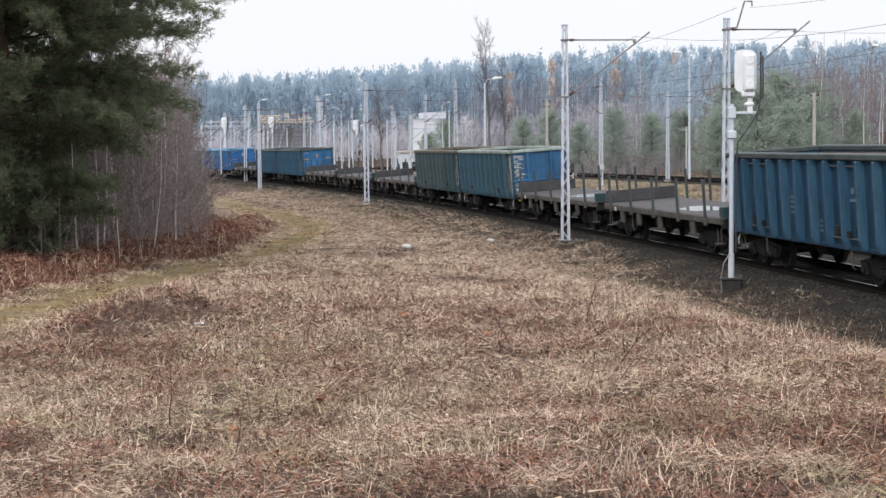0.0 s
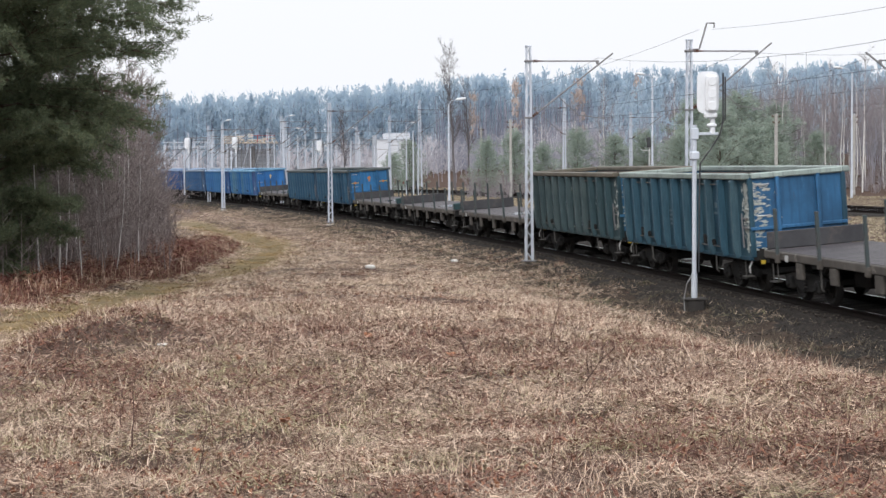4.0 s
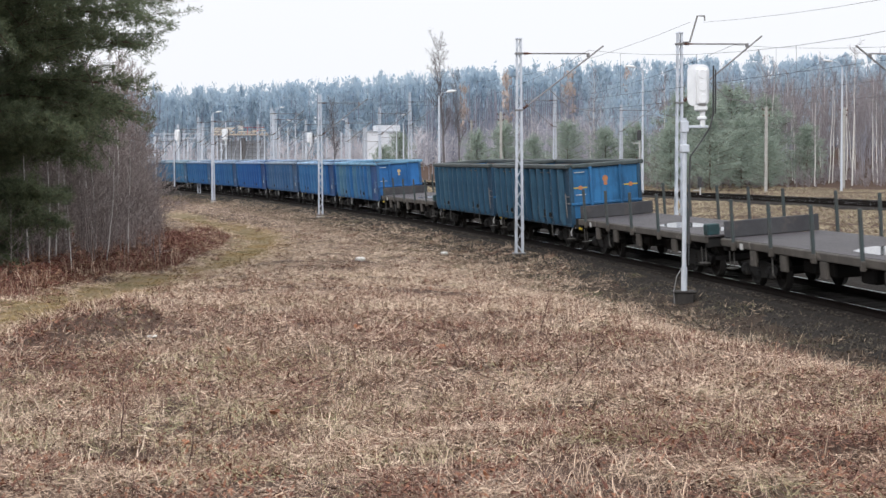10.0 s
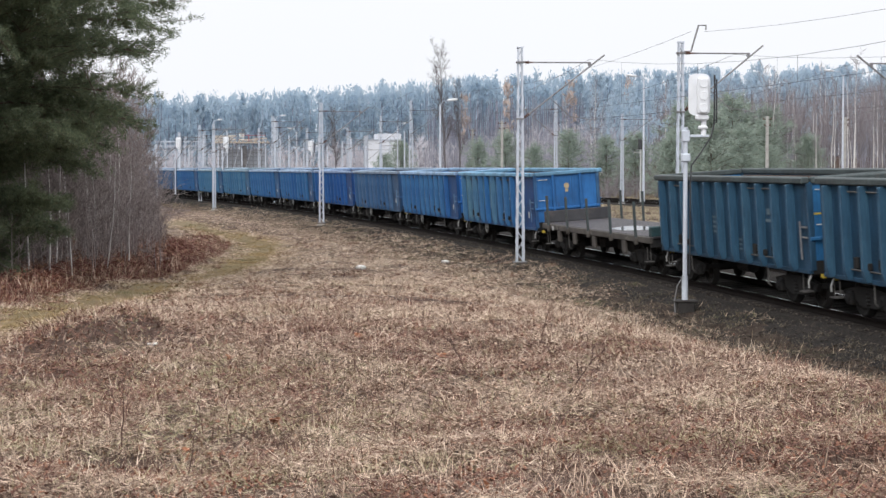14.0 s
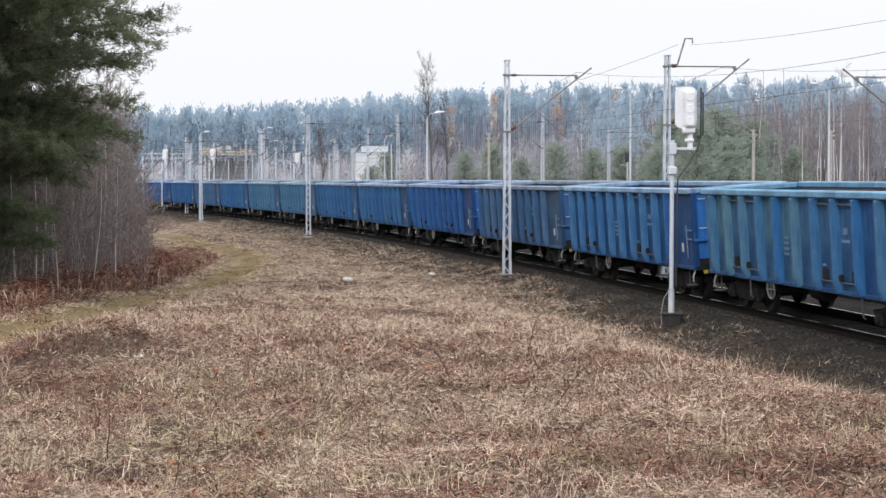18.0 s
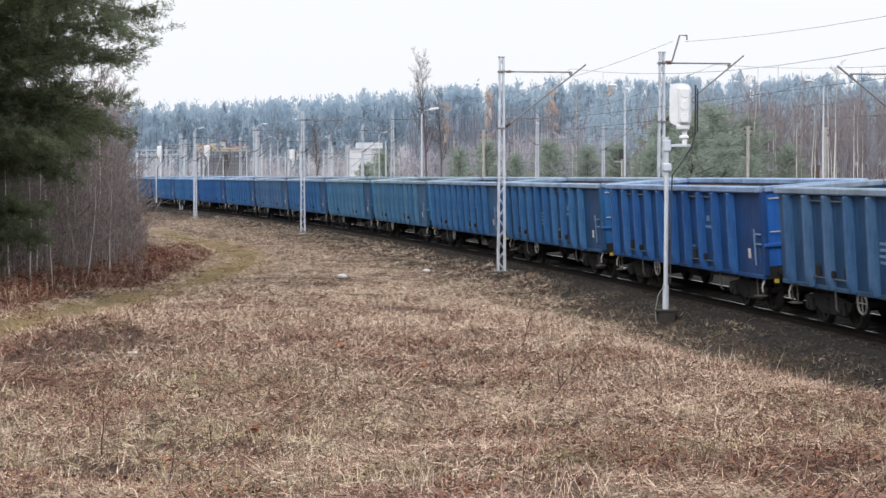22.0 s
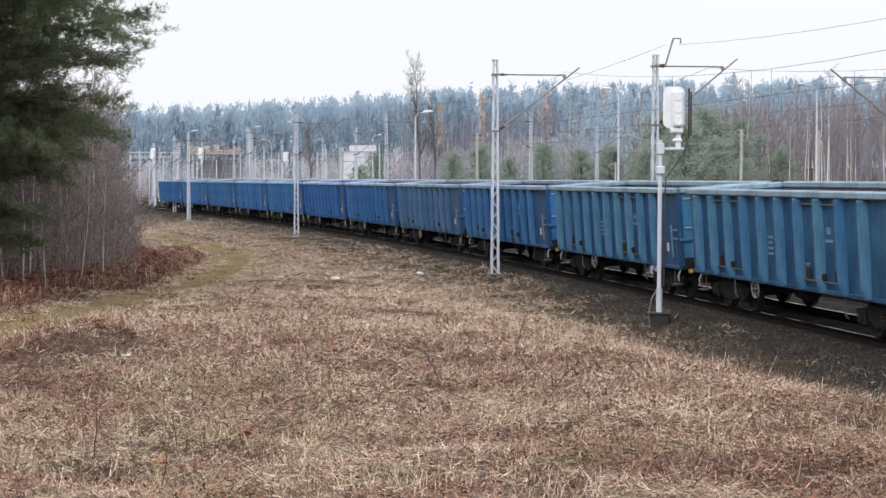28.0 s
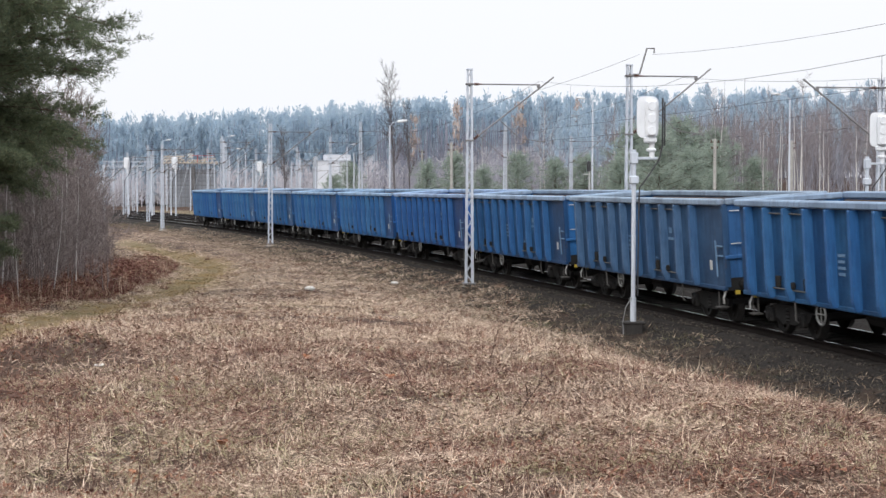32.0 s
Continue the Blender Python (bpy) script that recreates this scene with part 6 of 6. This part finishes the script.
def thicket():
    """Bare saplings and birches along the wood's edge."""
    rng = np.random.RandomState(51)
    kinds = [bare_tree_meshes(60 + k, 7.0, 0.036, M_BIRCH if k == 2 else M_TWIG, M_TWIG, 17, 0.06, 2 if k % 2 else 1, 1.2, 0.24, 0.05, 0.0085, (2, 4)) for k in range(5)]
    n = 0
    while n < 150:
        y = rng.uniform(46, 112)
        cx = float(np.interp(y, [5, 20, 30, 40, 50, 60, 72, 85, 100, 130], PATH_X))
        deep = abs(rng.normal(0, 3.4))
        x = cx - 2.0 - deep - 0.06 * max(0, y - 70)
        if x / y < -0.275 + 0.02 * rng.normal() or x / y > -0.214 + 0.005 * rng.normal():
            continue
        n += 1
        i = rng.randint(0, 5)
        s = rng.uniform(0.75, 1.1) * min(1.12, 0.42 + 0.20 * deep)
        t = thing("sapling", "thin bare birch sapling" if i == 2 else "thin bare grey-brown sapling in a thicket", "tree", "bare saplings at the wood's edge", at=pose(x, y, gz(x, y) - 0.05, rng.normal(0, 3), rng.normal(0, 3), rng.uniform(0, 360)) @ Matrix.Scale(s, 4))
        part("trunk", kinds[i][0], parent=t)
        part("crown", kinds[i][1], parent=t, label="fine bare twigs")


thicket()


def young_pine(seed, height, spread):
    rng = np.random.RandomState(seed)
    pts, dirs, out = [], [], []
    for k in range(70):
        u = 0.05 + 0.93 * (k + rng.uniform(0, 1)) / 70
        az = k * 2.4
        L = spread * (1 - u) ** 0.48 * rng.uniform(0.5, 1.25) + 0.25
        d = np.array([math.cos(az), math.sin(az), rng.uniform(0.1, 0.5)])
        p = np.array([0, 0, height * u])
        out.append((p, p + d * L, 0.03, 0.01))
        for w in np.linspace(0.2, 1, 7):
            pts.append(p + d * L * w + rng.normal(0, 0.20, 3))
            dirs.append(d)
    crown = needle_mesh("crown", rng, np.array(pts), np.array(dirs), 13, 0.40, 0.032, M_HAZYNEEDLE, 1.1)
    trunk = sticks_to_mesh("trunk", [np.array([0, 0, -0.1])] + [s[0] for s in out], [np.array([0, 0, height])] + [s[1] for s in out], [0.12] + [s[2] for s in out], [0.02] + [s[3] for s in out], M_BARK)
    return trunk, crown


def right_wood():
    rng = np.random.RandomState(71)
    pines = [young_pine(80 + k, 6.8, 2.7) for k in range(3)]
    for x, y, s in ((23.0, 176, 1.35), (27.5, 184, 1.15), (31.0, 190, 1.2), (20.5, 188, 1.1), (8.85, 196, 1.12), (13.3, 196, 1.02), (5.0, 205, 0.9), (-2.0, 205, 1.0), (1.5, 214, 1.15), (-13.4, 238, 1.05), (37.0, 196, 1.0), (29.5, 178, 0.8), (25.0, 196, 1.6), (17.5, 205, 1.1), (22.0, 192, 1.55), (28.5, 199, 1.7), (33.0, 200, 1.5), (19.5, 182, 1.0), (-15.5, 232, 0.8)):
        i = rng.randint(0, 3)
        t = thing("young_pine", "young bushy green pine beyond the railway", "tree", "young pines beyond the line", at=pose(x, y, gz(x, y), 0, 0, rng.uniform(0, 360)) @ Matrix.Scale(s, 4))
        part("trunk", pines[i][0], parent=t)
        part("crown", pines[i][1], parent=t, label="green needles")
    birches = [bare_tree_meshes(90 + k, 13.5, 0.075, M_BIRCH, M_MIDTWIG, 24, 0.35, 1, 1.4, 0.15, 0.03, 0.012) for k in range(4)]
    for k in range(58):
        x, y = rng.uniform(24, 64), rng.uniform(186, 240)
        if k < 9:
            x, y = rng.uniform(5, 24), rng.uniform(196, 240)
        elif k < 34:
            x, y = rng.uniform(32, 60), rng.uniform(186, 210)
        i = rng.randint(0, 4)
        t = thing("birch", "tall slender birch with white bark, leafless", "tree", "birches beyond the line", at=pose(x, y, gz(x, y) - 0.1, 0, 0, rng.uniform(0, 360)) @ Matrix.Scale(rng.uniform(0.75, 1.15), 4))
        part("trunk", birches[i][0], parent=t, label="white birch trunk")
        part("crown", birches[i][1], parent=t, label="fine bare twigs")
    tall = bare_tree_meshes(99, 20.0, 0.22, M_TALLTWIG, M_TALLTWIG, 34, 0.32, 2, 2.6, 0.22, 0.02, 0.012, (2, 4))
    for x, y, s in ((-6.6, 232, 0.93), (-4.6, 236, 0.72), (-22.5, 236, 0.55)):
        t = thing("bare_tree", "tall bare tree with upswept crown", "tree", "bare trees by the yard", at=pose(x, y, gz(x, y) - 0.1, 0, 0, 40 * s) @ Matrix.Scale(s, 4))
        part("trunk", tall[0], parent=t)
        part("crown", tall[1], parent=t, label="bare branches")


right_wood()


def far_wood(name, label, rng, x, y, h, mat, width, low, tip, tufts=480, clumps=24):
    """A wood of crowns, each of uneven clumps of small tufts."""
    n = len(x)
    z = ground_z(x, y)
    w = rng.uniform(0, 1, (n, clumps)) ** 0.85
    r = width * h[:, None] * np.minimum((1.02 - w) ** tip, 0.35 + 2.2 * w) * rng.uniform(0.45, 1.15, (n, clumps))
    a = rng.uniform(0, 6.28, (n, clumps))
    c = np.stack([x[:, None] + np.cos(a) * r, y[:, None] + np.sin(a) * r, z[:, None] + h[:, None] * (low + (1 - low) * w)], 2)
    per = tufts // clumps
    c = np.repeat(c.reshape(-1, 3), per, 0)
    hh = np.repeat(h, clumps * per)[:, None]
    c = c + rng.normal(0, 1, c.shape) * hh * np.array([0.022, 0.022, 0.022])
    size = hh * rng.uniform(0.007, 0.019, (len(c), 1))
    tv = np.stack([c + rng.normal(0, 1, c.shape) * size * np.array([0.75, 0.75, 1.7]) for _ in range(3)], 1).reshape(-1, 3)
    tagged(new(name, tri_mesh(name, tv, np.arange(len(tv)).reshape(-1, 3), mat)), label, "woodland", kind="stuff")


def far_trunks(rng, x, y, h, mat, name, label):
    z = ground_z(x, y)
    a = np.stack([x, y, z - 0.3], 1)
    b = np.stack([x + rng.normal(0, 0.4, len(x)), y, z + h], 1)
    tagged(new(name, sticks_to_mesh(name, a, b, np.full(len(x), 0.16), np.full(len(x), 0.05), mat)), label, "woodland", kind="stuff")


def twig_wood(rng, x, y, h, count, name, label, width, r=0.03, mat=M_FARTWIG):
    """Leafless trees as slim upright sticks that fan out from each stem."""
    n = len(x)
    z = ground_z(x, y)
    base = np.stack([x, y, z - 0.2], 1)
    top = np.stack([x + rng.normal(0, 0.06, n) * h, y, z + h], 1)
    a, b, r0, r1 = [base], [top], [np.full(n, r * 1.8)], [np.full(n, r * 0.6)]
    for k in range(count):
        u = rng.uniform(0.05 if width > 0.3 else 0.25, 0.9, n)[:, None]
        p = base + (top - base) * u
        q = p + np.stack([rng.normal(0, width * 0.5, n) * h, rng.normal(0, width * 0.5, n) * h, rng.uniform(0.10, 0.32, n) * h], 1)
        a.append(p)
        b.append(q)
        r0.append(np.full(n, r))
        r1.append(np.full(n, r * 0.4))
    tagged(new(name, sticks_to_mesh(name, np.concatenate(a), np.concatenate(b), np.concatenate(r0), np.concatenate(r1), mat)), label, "woodland", kind="stuff")


def woods():
    rng = np.random.RandomState(101)
    n = 1350
    x, y = rng.uniform(-130, 95, n), 335 + 75 * rng.uniform(0, 1, n) ** 1.5
    h = rng.uniform(14.6, 18.2, n) + 0.8 * smooth(10, -60, x)
    far_wood("far_pine_wood", "distant pine wood on the skyline, haze painted in as blue-grey", rng, x, y, h, M_FARNEEDLE, 0.098, 0.16, 0.75, 320, 20)
    far_trunks(rng, x, y, h * 0.9, M_FARTRUNK, "far_pine_trunks", "trunks of the distant wood, greyed with painted haze")
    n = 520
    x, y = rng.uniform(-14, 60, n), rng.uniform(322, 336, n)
    far_trunks(rng, x, y, rng.uniform(9, 14, n), M_FARTRUNK, "wood_edge_trunks", "close-set trunks along the edge of the pine wood, blued with painted haze")
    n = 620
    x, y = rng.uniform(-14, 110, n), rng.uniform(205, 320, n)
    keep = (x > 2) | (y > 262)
    twig_wood(rng, x[keep], y[keep], rng.uniform(4, 9, n)[keep], 26, "bare_wood", "leafless wood behind the line, painted pale and bluish for haze", 0.22)
    n = 620
    x, y = 26 + 76 * rng.uniform(0, 1, n) ** 0.8, rng.uniform(200, 290, n)
    twig_wood(rng, x, y, rng.uniform(8, 13.0, n) + 3.0 * smooth(40, 62, x * 200 / y), 60, "birch_wood", "dense purplish-brown leafless birch wood", 0.17, 0.020, M_MIDTWIG)
    n = 90
    x, y = rng.uniform(18, 110, n), rng.uniform(245, 330, n)
    h = rng.uniform(13, 17.0, n)
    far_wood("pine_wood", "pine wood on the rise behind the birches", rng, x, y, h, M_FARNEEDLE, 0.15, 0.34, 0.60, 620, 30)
    n = 4
    x, y = rng.uniform(-12, 40, n), rng.uniform(322, 333, n)
    far_wood("larches", "a few orange-brown autumn larches", rng, x, y, rng.uniform(14.5, 17.5, n), M_LARCH, 0.08, 0.3, 0.8, 320)
    n = 420
    twig_wood(rng, rng.uniform(-125, 40, n), rng.uniform(312, 334, n), rng.uniform(4, 8, n), 34, "far_scrub", "leafless scrub at the foot of the distant wood, whitened with painted haze", 0.35, 0.05, M_SCRUB)
    n = 700
    x, y = rng.uniform(-4, 80, n), rng.uniform(182, 215, n)
    twig_wood(rng, x, y, rng.uniform(1.0, 3.0, n), 24, "undergrowth", "brown leafless undergrowth below the trees", 0.45, 0.022, M_MIDTWIG)


woods()
build_field_grass()
build_path_grass()
build_verge_grass()
build_bracken()


def dark_brush():
    """Low tangled brush that darkens the foot of the thicket."""
    rng = np.random.RandomState(77)
    n = 560
    y = rng.uniform(44, 112, n)
    x = np.interp(y, [5, 20, 30, 40, 50, 60, 72, 85, 100, 130], PATH_X) - 3.2 - np.abs(rng.normal(0, 5.0, n)) - 0.06 * np.maximum(0, y - 70)
    keep = x / y < -0.203
    x, y, n = x[keep], y[keep], int(keep.sum())
    twig_wood(rng, x, y, rng.uniform(0.8, 3.2, n), 16, "brush", "tangled dark leafless brush under the saplings", 0.5, 0.010, M_TWIG)


dark_brush()


def weeds():
    """Single dry weed stalks, dead leaves and litter that stand out of the grass."""
    rng = np.random.RandomState(120)
    kinds = [bare_tree_meshes(130 + k, 0.62, 0.0072, M_STALK, M_STALK, 5, 0.35, 1, 1.6, 0.18, 0.10, 0.002) for k in range(4)]
    spots = [(-1.12, 14.15, 0.60), (-1.24, 14.71, 0.45), (-0.24, 14.92, 0.75), (0.52, 12.70, 0.90), (0.57, 12.39, 0.60), (0.52, 14.61, 0.50), (0.52, 18.67, 1.00), (-2.33, 10.14, 0.80), (-2.62, 11.10, 0.50), (-0.67, 10.87, 0.50), (-5.87, 43.81, 0.55), (-3.18, 42.93, 0.50), (1.14, 11.98, 0.50), (-9.29, 55.82, 0.60), (8.21, 41.79, 1.50), (-0.79, 19.03, 0.60), (0.05, 15.96, 0.50), (-1.71, 9.06, 0.60), (6.03, 37.99, 0.50), (-1.60, 15.77, 0.40), (1.09, 8.90, 0.50)]
    for x, y, s in spots + [(r * math.sin(a), r * math.cos(a), s) for r, a, s in zip(rng.uniform(9, 34, 40), rng.uniform(-0.27, 0.27, 40), rng.uniform(0.2, 0.6, 40))]:
        if line_distance(np.array([x]), np.array([y]))[0][0] > -3.0 or in_path(np.array([x]), np.array([y]))[0]:
            continue
        t = thing("weed", "dry reddish-brown weed stalk in the grass", "plant", "dry weeds", at=pose(x, y, gz(x, y) - 0.02, rng.normal(0, 14), rng.normal(0, 14), rng.uniform(0, 360)) @ Matrix.Scale(s, 4))
        i = rng.randint(0, 4)
        part("stalk", kinds[i][0], parent=t)
        tagged(part("branchwork", kinds[i][1], parent=t), "fine dry side shoots", kind="stuff")
    for k, (x, y) in enumerate([(-0.54, 16.86), (-2.67, 16.50), (-0.04, 8.23), (-1.54, 11.46), (2.04, 12.83), (4.07, 39.85), (-1.93, 10.22), (-1.60, 19.34)]):
        leaf = Shape()
        outline = [(0.05 * math.cos(a) * (1 + 0.25 * math.sin(3 * a + k)), 0.032 * math.sin(a), 0.012 * math.cos(2 * a)) for a in np.linspace(0, 6.28, 11)[:-1]]
        leaf.slab(outline, (0, 0, 0.003))
        ob = tagged(new("dead_leaf", leaf.mesh("dead_leaf", M_LEAF)), "curled orange-brown dead leaf on the grass", "leaf", "fallen leaves")
        ob.matrix_basis = pose(x, y, gz(x, y) + 0.05, 35 + 20 * (k % 3), 10 * (k % 2), 50 * k)
    for x, y, s in ((-1.99, 67.40, 1.00), (-4.62, 57.17, 1.15), (0.69, 10.35, 0.13), (-3.76, 17.97, 0.28)):
        ob = tagged(new("litter", Shape().box((0, 0, 0.06 * s), (0.34 * s, 0.2 * s, 0.10 * s), bevel=0.03).box((0.12 * s, 0.05 * s, 0.08 * s), (0.2 * s, 0.16 * s, 0.09 * s), bevel=0.03).mesh("litter", M_LITTER)), "pale crumpled litter lying in the grass", "litter", "scraps of litter")
        ob.matrix_basis = pose(x, y, gz(x, y), 4, 3, 60 * s)


weeds()


motions()
